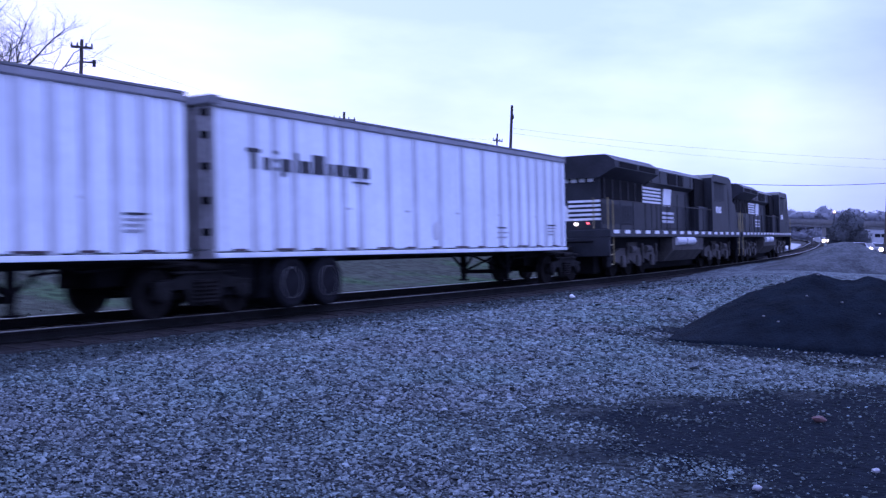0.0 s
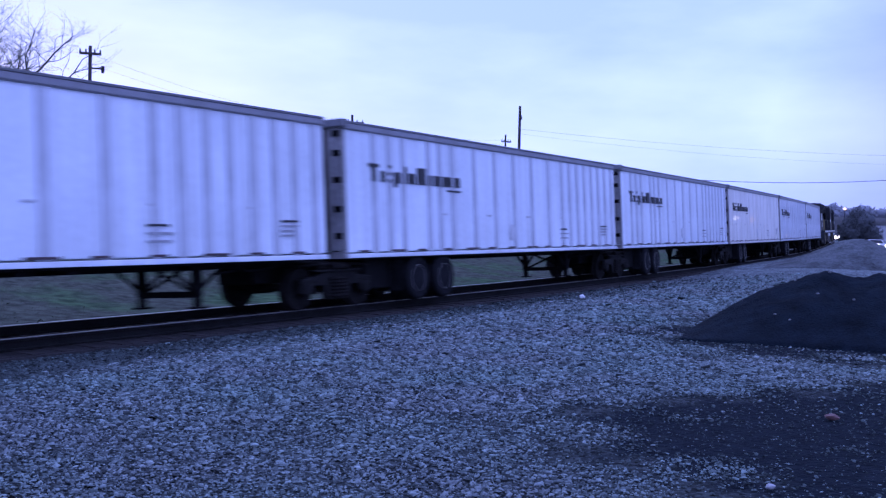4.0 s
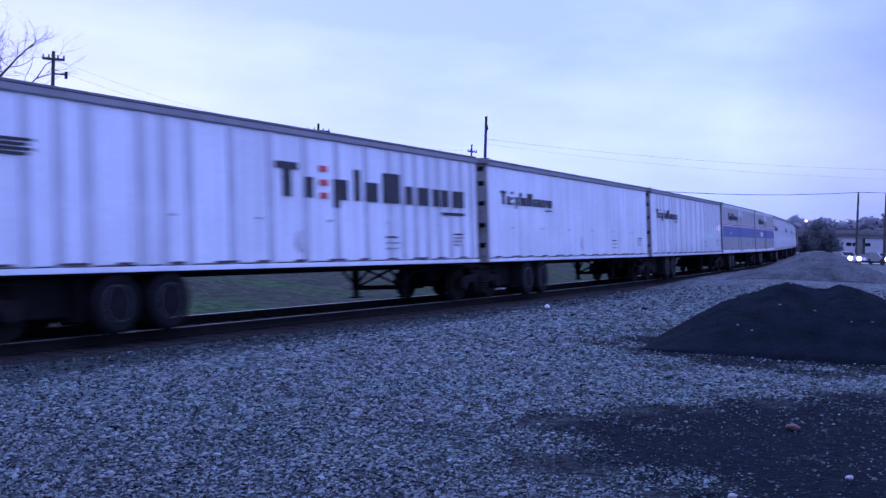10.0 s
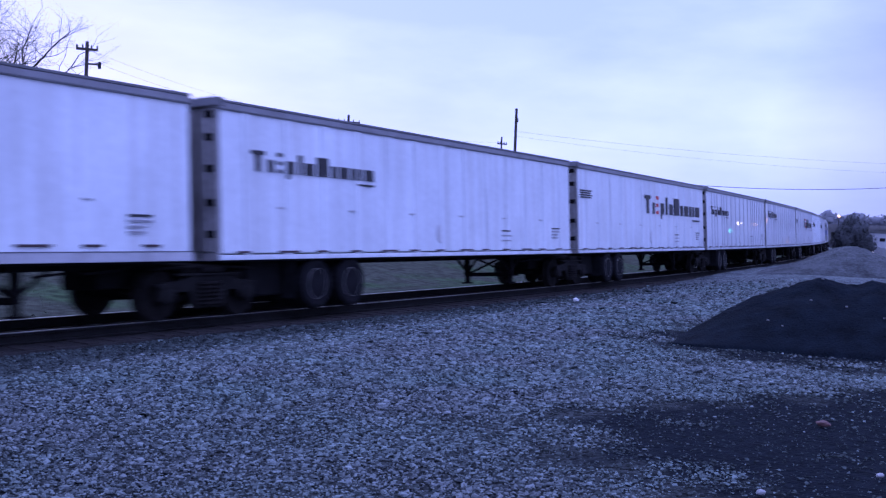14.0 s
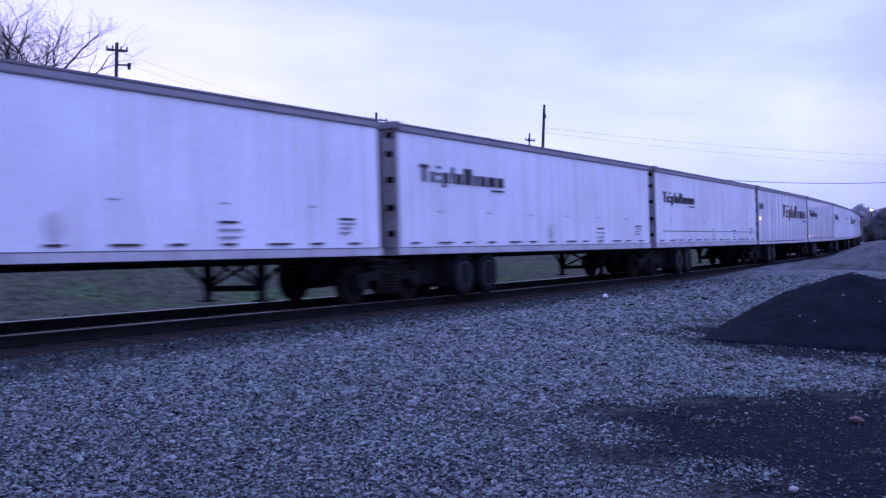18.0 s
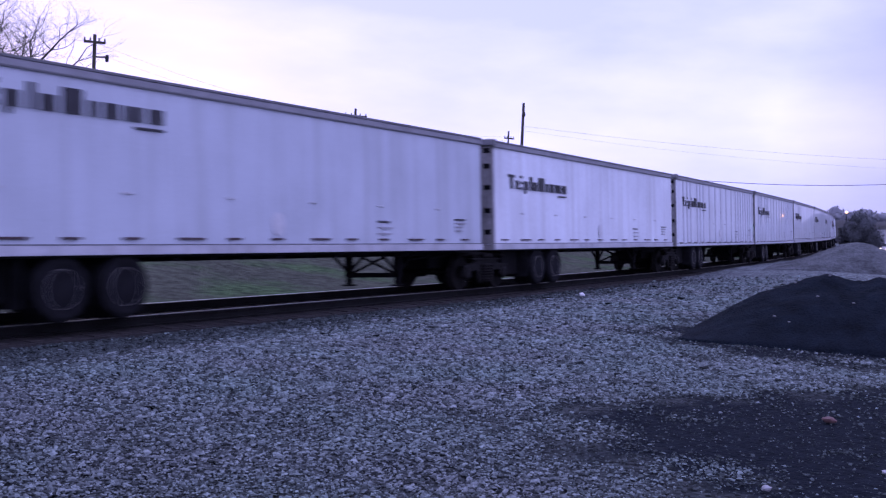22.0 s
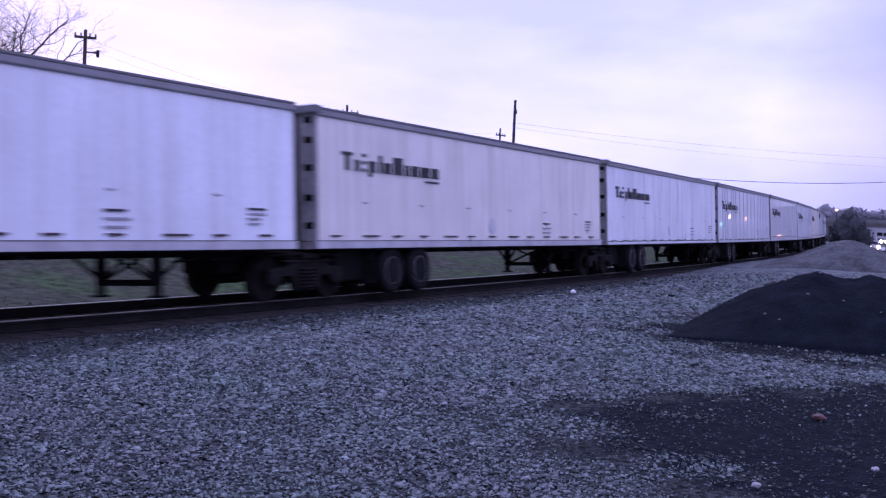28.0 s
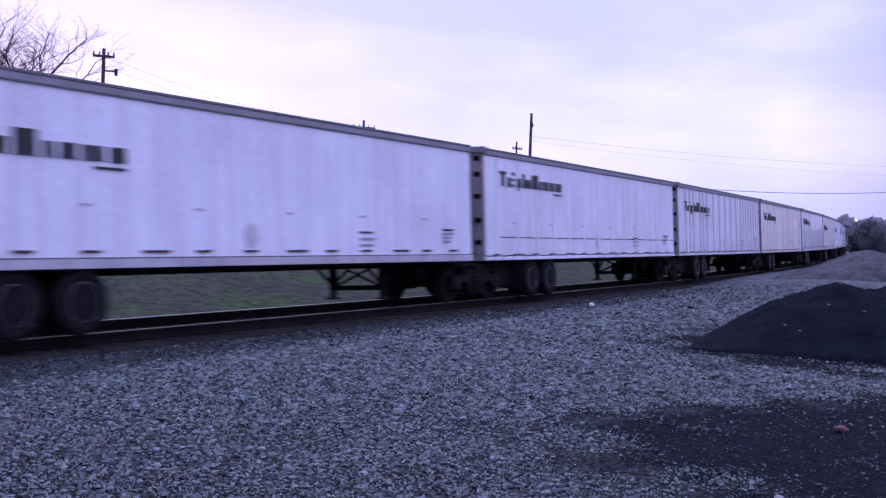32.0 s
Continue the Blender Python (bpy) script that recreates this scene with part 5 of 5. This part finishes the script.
# ---- distance: road, overpass, woods, lights ----
def foliage(name, rng, centres, mat, count, leaf, core=0.0):
    """Many small leaf clumps round centres of (x, y, z, radius across, radius up): random triangles."""
    cs = np.array(centres)
    w = cs[:, 3] ** 2 * cs[:, 4]
    pick = rng.choice(len(cs), count, p=w / w.sum())
    d = rng.normal(size=(count, 3))
    d /= np.linalg.norm(d, axis=1, keepdims=True)
    rad = rng.uniform(0.25, 1.0, (count, 1)) ** 0.5
    P = cs[pick, :3] + d * rad * np.stack([cs[pick, 3], cs[pick, 3], cs[pick, 4]], -1)
    T = P[:, None] + rng.normal(size=(count, 3, 3)) * leaf
    V, F = T.reshape(-1, 3), np.arange(count * 3).reshape(-1, 3)
    if core:
        # a dense inner mass of rough balls, so that little light comes through
        ball = B()
        bmesh.ops.create_icosphere(ball, subdivisions=2, radius=1)
        bv, bf = np.array([v.co[:] for v in ball.verts]), np.array([[v.index for v in f.verts] for f in ball.faces])
        ball.free()
        cv = bv[None] * (1 + rng.normal(0, 0.22, (len(cs), len(bv), 1))) * (core * np.stack([cs[:, 3], cs[:, 3], cs[:, 4]], -1))[:, None] + cs[:, None, :3]
        cf = (bf[None] + (np.arange(len(cs)) * len(bv))[:, None, None] + len(V)).reshape(-1, 3)
        V, F = np.concatenate([V, cv.reshape(-1, 3)]), np.concatenate([F, cf])
    return array_mesh(name, V, F, mat)


def bush(rng, az, r, size, label):
    t = thing("evergreen_bush", label, "bush", "bushes by the overpass")
    x, y = at_bearing(az, r)
    t.matrix_basis = pose(x, y, float(ground_z(x, y)))
    part("trunk", rod(B(), (0, 0, -0.1), (0, 0, 2.2 * size), 0.16, 0.08, 8), BARK, t)
    lobes = [(0, 0, 2.4, 1.5, 1.9), (-0.5, 0.6, 2.0, 1.4, 1.5), (0.4, -0.8, 1.7, 1.5, 1.4), (0.2, 0.2, 3.5, 0.9, 1.0), (0, -1.4, 1.2, 1.0, 1.0), (0, 1.3, 1.4, 0.9, 1.1)]
    part("crown", foliage("crown", rng, [tuple(v * size for v in c) for c in lobes], EVERGREEN, 12000, 0.075, 0.72), EVERGREEN, t)


def build_distance():
    rng = np.random.default_rng(8)
    # woods on the skyline
    cs = []
    for az in np.arange(-24, 27, 0.33):
        r = rng.uniform(370, 430)
        x, y = at_bearing(az, r)
        h = 9.5 + 3.0 * noise.noise((az * 0.35, 1.0, 0)) + rng.uniform(-1.2, 1.6)
        cs.append((x, y, 0.0, 6.0, 3.4))
        for z in (0.15, 0.55, 0.8):
            cs.append((x, y, -2 + (h + 2) * z, rng.uniform(2.5, 4.5), (h + 2) * 0.22))
    tagged(new("far_woods", foliage("far_woods", rng, cs, WOODS, 170000, 0.40, 0.78)), "wooded skyline beyond the overpass, paled for haze", "woods", kind="stuff")
    # bushes before and below the overpass
    bush(rng, 10.42, 152, 1.30, "dense dark evergreen bush before the overpass")
    bush(rng, 6.9, 262, 1.05, "dark evergreen bush below the overpass")
    bush(rng, 6.2, 268, 0.95, "low dark evergreen bush below the overpass")
    # road along the far side of the lot, with a low guard rail
    road = B()
    pts = [at_bearing(az, r) for az, r in ((26, 150), (11.5, 152), (8, 148), (4, 142), (-6, 132), (-25, 130))]
    out = [at_bearing(az, r) for az, r in ((26, 185), (11.5, 215), (8, 212), (4, 200), (-6, 180), (-25, 170))]
    va = [road.verts.new((x, y, float(ground_z(x, y)) + 0.10)) for x, y in pts]
    vb = [road.verts.new((x, y, float(ground_z(x, y)) + 0.14)) for x, y in out]
    vc = [road.verts.new((x, y, float(ground_z(x, y)) - 0.5)) for x, y in pts]
    for k in range(len(pts) - 1):
        road.faces.new((va[k], va[k + 1], vb[k + 1], vb[k]))
        road.faces.new((vc[k], vc[k + 1], va[k + 1], va[k]))
    bmesh.ops.recalc_face_normals(road, faces=road.faces)
    tagged(new("road", to_mesh("road", road, ROAD)), "road with traffic beyond the lot, paled for sky sheen", "road", kind="structure")
    rail = thing("guard_rail", "low dark guard rail along the road", "guard rail")
    steps = [at_bearing(az, 143.5 - 0.35 * (9 - az)) for az in np.arange(9.6, 0.9, -0.55)]
    for (x0, y0), (x1, y1) in zip(steps, steps[1:]):
        z0, z1 = float(ground_z(x0, y0)), float(ground_z(x1, y1))
        part("beam", rod(B(), (x0, y0, z0 + 0.42), (x1, y1, z1 + 0.42), 0.13, seg=6), LOCO_GREY, rail)
        part("rail_post", box(B(), x0 - 0.06, x0 + 0.06, y0 - 0.06, y0 + 0.06, z0 - 0.05, z0 + 0.5), LOCO_GREY, rail)
    # overpass
    bridge = thing("road_overpass", "grey concrete road overpass on piers", "bridge")
    a, b_ = Vector((*at_bearing(16.0, 300), 0)), Vector((*at_bearing(-8, 300), 0))
    along = (b_ - a).normalized()
    turn = math.degrees(math.atan2(along.y, along.x))
    bridge.matrix_basis = pose(a.x, a.y, -1.9, 0, 0, turn)
    span = (b_ - a).length
    part("deck", box(B(), 0, span, -5, 5, 5.6, 6.0), CONCRETE, bridge)
    part("girder", box(B(), 0, span, 4.2, 4.7, 4.8, 5.6), CONCRETE, bridge)
    part("girder", box(B(), 0, span, -4.7, -4.2, 4.8, 5.6), CONCRETE, bridge)
    part("parapet", box(B(), 0, span, -5.1, -4.8, 6.0, 6.75), CONCRETE, bridge)
    part("parapet", box(B(), 0, span, 4.8, 5.1, 6.0, 6.75), CONCRETE, bridge)
    k = 8.0
    while k < span:
        part("pier", box(B(), k, k + 1.0, -4.5, 4.5, -1.0, 4.8), CONCRETE, bridge)
        k += 15.5
    for x0, x1 in ((-45, 0), (span, span + 45)):
        part("embankment", prism(B(), [(-12, -1), (-5, 5.6), (5, 5.6), (12, -1)], x0, x1, "x"), GREY_PILE, bridge, "sloping bridge embankment")
    # pale low building beyond the overpass
    low = thing("low_building", "long pale low building seen below the overpass", "building")
    x, y = at_bearing(8.65, 345)
    low.matrix_basis = pose(x, y, float(ground_z(x, y)), 0, 0, 98.65)
    part("wall", box(B(), -7.0, 7.0, -5, 5, -0.3, 4.3), PALE_WALL, low)
    part("roof", box(B(), -7.3, 7.3, -5.3, 5.3, 4.3, 4.6), CONCRETE, low)
    for k in range(4):
        part("window", box(B(), -3.6 + k * 1.75, -2.1 + k * 1.75, 4.97, 5.05, 1.9, 2.9), GLASS_DARK, low)
    # building on the skyline
    house = thing("office_block", "grey flat-roofed building above the woods", "building")
    x, y = at_bearing(3.2, 440)
    house.matrix_basis = pose(x, y, -2.2, 0, 0, 95)
    part("wall", box(B(), -11, 9, -6, 6, 0, 17.0), CONCRETE, house)
    part("roof", box(B(), -11.4, 9.4, -6.4, 6.4, 17.0, 17.5), LOCO_GREY, house)
    for k in range(6):
        for z in (4, 8, 12):
            part("window", box(B(), -10 + k * 3.1, -8 + k * 3.1, 5.98, 6.05, z, z + 1.8), GLASS_DARK, house)
            

# road base made pale to stand in for sky reflected at a low angle
ROAD = material("sheen_paled_road", (0.24, 0.24, 0.245), 0.5, 0, 0.8, 1.1, 0.1, 3, 0.1)
build_distance()


def car(az, r, turn, paint, label, lamps=HEADLIGHT, size=0.17):
    """A car whose lit end points along its own x."""
    x, y = at_bearing(az, r)
    t = thing("car", label, "car", "cars on the road")
    t.matrix_basis = pose(x, y, float(ground_z(x, y)) + 0.12, 0, 0, turn)
    body = prism(B(), [(-2.2, 0.3), (-2.2, 0.85), (-1.9, 0.95), (-1.4, 1.42), (0.4, 1.45), (1.1, 0.98), (2.1, 0.85), (2.2, 0.6), (2.2, 0.3)], -0.88, 0.88)
    part("body", body, paint, t)
    part("windscreen", prism(B(), [(0.47, 1.36), (1.06, 0.98), (1.10, 1.0), (0.50, 1.40)], -0.75, 0.75), GLASS_DARK, t)
    for wx in (-1.35, 1.4):
        for wy in (-0.82, 0.82):
            part("wheel", rod(B(), (wx, wy - 0.1, 0.3), (wx, wy + 0.1, 0.3), 0.32, seg=14), RUBBER, t)
    for wy in (-0.6, 0.6):
        bm = B()
        bmesh.ops.create_uvsphere(bm, u_segments=12, v_segments=8, radius=size, matrix=pose(2.2, wy, 0.68))
        part("lamp", bm, lamps, t, "lit lamp")
    return t


CAR_DARK = material("dark_car_paint", (0.05, 0.05, 0.06), 0.3, 0, 0.8, 1.2)
CAR_PALE = material("silver_car_paint", (0.4, 0.4, 0.42), 0.3, 0.3, 0.8, 1.1)
car(5.32, 143, 185, CAR_PALE, "silver car with bright headlights on the road", size=0.28)
car(4.80, 172, 187, CAR_DARK, "dark car with headlights queueing on the road", size=0.2)
MOVERS = [
    (car(11.3, 286, 100, CAR_DARK, "dark car facing the lot with headlights on below the overpass", size=0.42), 286, [(0, 12.1), (2, 11.9), (5, 11.5), (9, 11.3), (32, 11.25)]),
    (car(8.45, 147, 275, CAR_PALE, "pale car turning with headlights on", size=0.26), 147, [(0, 9.1), (5, 8.9), (8, 8.35), (10, 7.5), (13, 5.9), (16, 4.2), (22, 0.0), (32, -8.0)]),
    (car(10.0, 150, 275, CAR_PALE, "pale car rolling slowly with headlights on", size=0.27), 142, [(0, 10.0), (8, 9.43), (11, 9.1), (13, 8.85), (16, 8.3), (20, 7.0), (32, 1.0)]),
    (car(11.6, 150, 275, CAR_PALE, "pale car following with headlights on", size=0.40), 270, [(0, 11.68), (2, 11.1), (8, 10.9), (16, 10.6), (22, 10.2), (25, 9.8), (28, 9.1), (32, 8.9)])]
car(9.45, 156, 200, CAR_PALE, "silver car with headlights behind the guard rail", size=0.26)
car(3.75, 141, 188, CAR_DARK, "dark car with red tail lamps", RED_GLOW, 0.22)


def lamp_post(az, r, el, mat, size, label, arm=0.0):
    x, y = at_bearing(az, r)
    g = float(ground_z(x, y))
    z = EYE + r * math.tan(radians(el))
    t = thing("street_lamp", label, "street lamp", "lamps by the road")
    t.matrix_basis = pose(x, y, g, 0, 0, az + 180)
    h = z - g
    part("post", rod(B(), (-arm, 0, -0.1), (-arm, 0, h), 0.07, 0.05, 8), LOCO_GREY, t)
    if arm:
        part("arm", rod(B(), (-arm, 0, h), (0, 0, h + 0.05), 0.04, seg=6), LOCO_GREY, t)
    bm = B()
    bmesh.ops.create_uvsphere(bm, u_segments=12, v_segments=8, radius=size, matrix=pose(0, 0, h) @ Matrix.Diagonal((1, 1, 0.8, 1)))
    part("lamp_head", bm, mat, t, "glowing lamp head")
    return t


lamp_post(11.12, 160, 1.0, STREET_GLOW, 0.20, "street lamp glowing amber on a tall post", 0.9)
for az, el, mat, size in ((6.92, -0.33, GREEN_GLOW, 0.36), (6.66, -0.34, HEADLIGHT, 0.26), (6.30, -0.36, HEADLIGHT, 0.34), (5.98, -0.40, HEADLIGHT, 0.2), (5.05, 0.20, AMBER, 0.30)):
    lamp_post(az, 236, el, mat, size, "distant lamp glowing below the overpass")


SPAN_A, SPAN_B, SPAN_SAG = Vector(bearing_point(7.42, 143, 2.2)), Vector(bearing_point(1.2, 131, 2.4)), 0.35


def on_span(az):
    """The point of the span wire at a bearing."""
    d = Vector((math.cos(radians(az)), math.sin(radians(az)), 0))
    e = SPAN_B - SPAN_A
    f = -(SPAN_A.x * d.y - SPAN_A.y * d.x) / (e.x * d.y - e.y * d.x)
    return SPAN_A.lerp(SPAN_B, f) - Vector((0, 0, SPAN_SAG * 4 * f * (1 - f)))


def traffic_signal(az, el, lit, mat, label):
    """A signal head with three lenses hanging from the span wire; lit counts the glowing one from the top."""
    p = on_span(az)
    t = thing("traffic_signal", label, "traffic signal", "signals over the road")
    t.matrix_basis = pose(p.x, p.y, p.z, 0, 0, az + 180)
    c = EYE + p.xy.length * math.tan(radians(el)) - p.z
    part("hanger", rod(B(), (0, 0, c + 0.7), (0, 0, 0.10), 0.03, seg=6), WIRE, t)
    part("clamp", box(B(), -0.09, 0.09, -0.14, 0.14, -0.09, 0.12, 0.01), WIRE, t)
    part("housing", box(B(), -0.2, 0.15, -0.26, 0.26, c - 0.75, c + 0.75, 0.04), GRAB_YELLOW, t, "dull yellow signal housing")
    for k, lz in enumerate((0.48, 0.0, -0.48)):
        m = mat if k == lit else GLASS_DARK
        lens = B()
        bmesh.ops.create_uvsphere(lens, u_segments=14, v_segments=8, radius=0.26 if k == lit else 0.17, matrix=pose(0.14, 0, c + lz))
        part("lens", lens, m, t)
    return t


traffic_signal(6.70, 1.42, 2, AMBER, "hanging traffic signal with a glowing lower lens")
traffic_signal(4.72, 1.33, 2, AMBER, "hanging traffic signal with a glowing lens")
traffic_signal(4.02, 1.30, 1, HEADLIGHT, "hanging traffic signal with bright lens")
traffic_signal(3.60, 1.15, 2, GREEN_GLOW, "hanging traffic signal showing green")
cable("span_wire", "black span wire carrying the traffic signals", SPAN_A, SPAN_B, SPAN_SAG, 0.03)
for az, top in ((4.25, 1.1), (3.62, 1.0), (1.2, 2.45)):
    x, y = at_bearing(az, 131)
    g = float(ground_z(x, y))
    t = thing("signal_post", "dark steel post beside the road", "post", "posts by the road")
    t.matrix_basis = pose(x, y, g)
    part("post", rod(B(), (0, 0, -0.1), (0, 0, EYE + 131 * math.tan(radians(top)) - g), 0.11, 0.09, 10), LOCO_GREY, t)
    part("foot_plate", box(B(), -0.25, 0.25, -0.25, 0.25, -0.05, 0.06, 0.01), CONCRETE, t)


# ---- loose crushed stone on the lot ----
def build_stones():
    rng = np.random.default_rng(3)
    n = 800000
    az, r = np.radians(rng.uniform(-1, 77, n)), 4.6 + 42 * rng.uniform(0, 1, n)
    x, y = r * np.cos(az), r * np.sin(az)
    e = track_y(x) - y
    keep = (e > 1.36 + 0.06 * np.sin(x * 2.3) + 0.04 * np.sin(x * 7.1)) & (rng.uniform(0, 1, n) < np.clip(15.0 / r, 0.3, 1.0) * np.clip((47 - r) / 24, 0, 1))
    dark = stain(x, y) + 0.25 * np.sin(x * 3.1 + y) * np.sin(y * 2.7 - x)
    keep &= rng.uniform(0, 1, n) > np.clip((dark - 0.25) * 1.9, 0, 0.86)
    x, y, r, dark = x[keep][:225000], y[keep][:225000], r[keep][:225000], dark[keep][:225000]
    n = len(x)
    size = rng.lognormal(-4.36, 0.38, n).clip(0.006, 0.036) * np.clip(r / 10.5, 0.72, 2.0) * (1 - 0.52 * np.clip(dark, 0, 1))
    # angular chips: a flat top with four sloping sides, the underside left open in the ground
    base = np.array([(-1, -0.8, -0.6), (1, -0.8, -0.6), (1, 0.8, -0.6), (-1, 0.8, -0.6), (-0.62, -0.5, 0.55), (0.62, -0.5, 0.55), (0.62, 0.5, 0.55), (-0.62, 0.5, 0.55)], float)
    quad = np.array([(4, 5, 6, 7), (0, 1, 5, 4), (1, 2, 6, 5), (2, 3, 7, 6), (3, 0, 4, 7)])
    V = base[None] * np.stack([rng.uniform(0.8, 1.4, n), rng.uniform(0.65, 1.05, n), rng.uniform(0.28, 0.66, n)], -1)[:, None]
    V += rng.normal(0, 0.20, (n, 8, 3)) * np.array([1, 1, 0.7])
    a, tilt = rng.uniform(0, 2 * np.pi, n), rng.normal(0, 0.36, n)
    c, s, ct, st = np.cos(a), np.sin(a), np.cos(tilt), np.sin(tilt)
    Vy, Vz = V[..., 1] * ct[:, None] - V[..., 2] * st[:, None], V[..., 1] * st[:, None] + V[..., 2] * ct[:, None]
    V = np.stack([V[..., 0] * c[:, None] - Vy * s[:, None], V[..., 0] * s[:, None] + Vy * c[:, None], Vz], -1)
    V = V * size[:, None, None] + np.stack([x, y, ground_z(x, y) + size * (0.25 - 0.35 * np.clip(dark, 0, 1)) + 0.012], -1)[:, None]
    # stones near the rails are dirtier; so are some everywhere; last term darkens the left like lens falloff
    grime_and_falloff = (track_y(x) - y) - 0.035 * np.maximum(18 - x, 0) * 2.2 - 0.25 * np.maximum(0.9 * y - x + 1.5, 0)
    dirty_or_dimmed = rng.uniform(0, 1, n) > np.clip((grime_and_falloff - 1.6) / 2.6, 0.04, 0.90)
    dirty_or_dimmed |= (dark > 0.5) & (rng.uniform(0, 1, n) < 0.7)
    for name, pick, mat, label in (("crushed_stone", ~dirty_or_dimmed, STONE, "loose grey crushed stone over the lot"), ("track_ballast", dirty_or_dimmed, BALLAST, "dark ballast stone, dirtied towards the rails, more at the left for lens falloff")):
        W = V[pick]
        F = (quad[None] + (np.arange(len(W)) * 8)[:, None, None]).reshape(-1, 4)
        tagged(new(name, array_mesh(name, W.reshape(-1, 3), F, mat)), label, "gravel", kind="stuff")


def build_grass():
    """Tufts of winter grass on the bank behind the track."""
    rng = np.random.default_rng(14)
    n = 46000
    x = rng.uniform(2, 80, n)
    y = track_y(x) + 2.6 + 26 * rng.uniform(0, 1, n) ** 1.5
    h = rng.uniform(0.012, 0.05, n) * (0.6 + 0.8 * np.clip(np.sin(x * 0.35) * np.sin(y * 0.5 + x * 0.1), 0, 1))
    g = ground_z(x, y)
    a = rng.uniform(0, 2 * np.pi, n)
    w = rng.uniform(0.012, 0.04, n)
    base = np.stack([x, y, g - 0.02], -1)
    side = np.stack([np.cos(a), np.sin(a), 0 * a], -1) * w[:, None]
    tip = base + np.stack([rng.normal(0, 0.09, n), rng.normal(0, 0.09, n), h], -1)
    V = np.stack([base - side, base + side, tip], 1).reshape(-1, 3)
    tagged(new("bank_grass", array_mesh("bank_grass", V, np.arange(3 * n).reshape(-1, 3), GRASS)), "rough dry grass on the bank behind the track", "grass", kind="stuff")


build_grass()
build_stones()


# pale stones lying on the soil heap
def heap_stones():
    rng = np.random.default_rng(21)
    top = bpy.data.objects["soil_heap"].data
    co = np.empty(len(top.vertices) * 3, np.float32)
    top.vertices.foreach_get("co", co)
    co = co.reshape(-1, 3)
    high = co[co[:, 2] > 0.12]
    for k in rng.choice(len(high), 26, replace=False):
        p = high[k]
        bm = B()
        bmesh.ops.create_icosphere(bm, subdivisions=1, radius=float(rng.uniform(0.014, 0.030)))
        for v in bm.verts:
            v.co.z *= 0.6
            v.co *= 1 + 0.25 * noise.noise(v.co * 40 + Vector((k, 0, 0)))
        ob = tagged(new("pale_stone", to_mesh("pale_stone", bm, HEAP_STONE)), "small pale stone lying on black soil heap", "stone", "stones on the soil heap")
        ob.matrix_basis = pose(float(p[0]), float(p[1]), float(p[2]) + 0.008, 0, 0, float(rng.uniform(0, 360)))


heap_stones()


# ---- what moves: the whole train, by arc length ----
def motions():
    times = [0, 2, 4, 6, 8, 10, 12, 13, 14, 16, 18, 19, 20, 22, 23, 24, 26, 28, 30, 32]
    for ob, s0, along, *drop in CARS:
        walk(ob, [(t, on_track(s0 + run(t), along, *drop)) for t in times])
    for ob, r, rows in MOVERS:
        keyed = []
        for t, az in rows:
            x, y = at_bearing(az, r)
            keyed.append((t, pose(x, y, float(ground_z(x, y)) + 0.12, 0, 0, az - 150)))
        walk(ob, keyed)


motions()
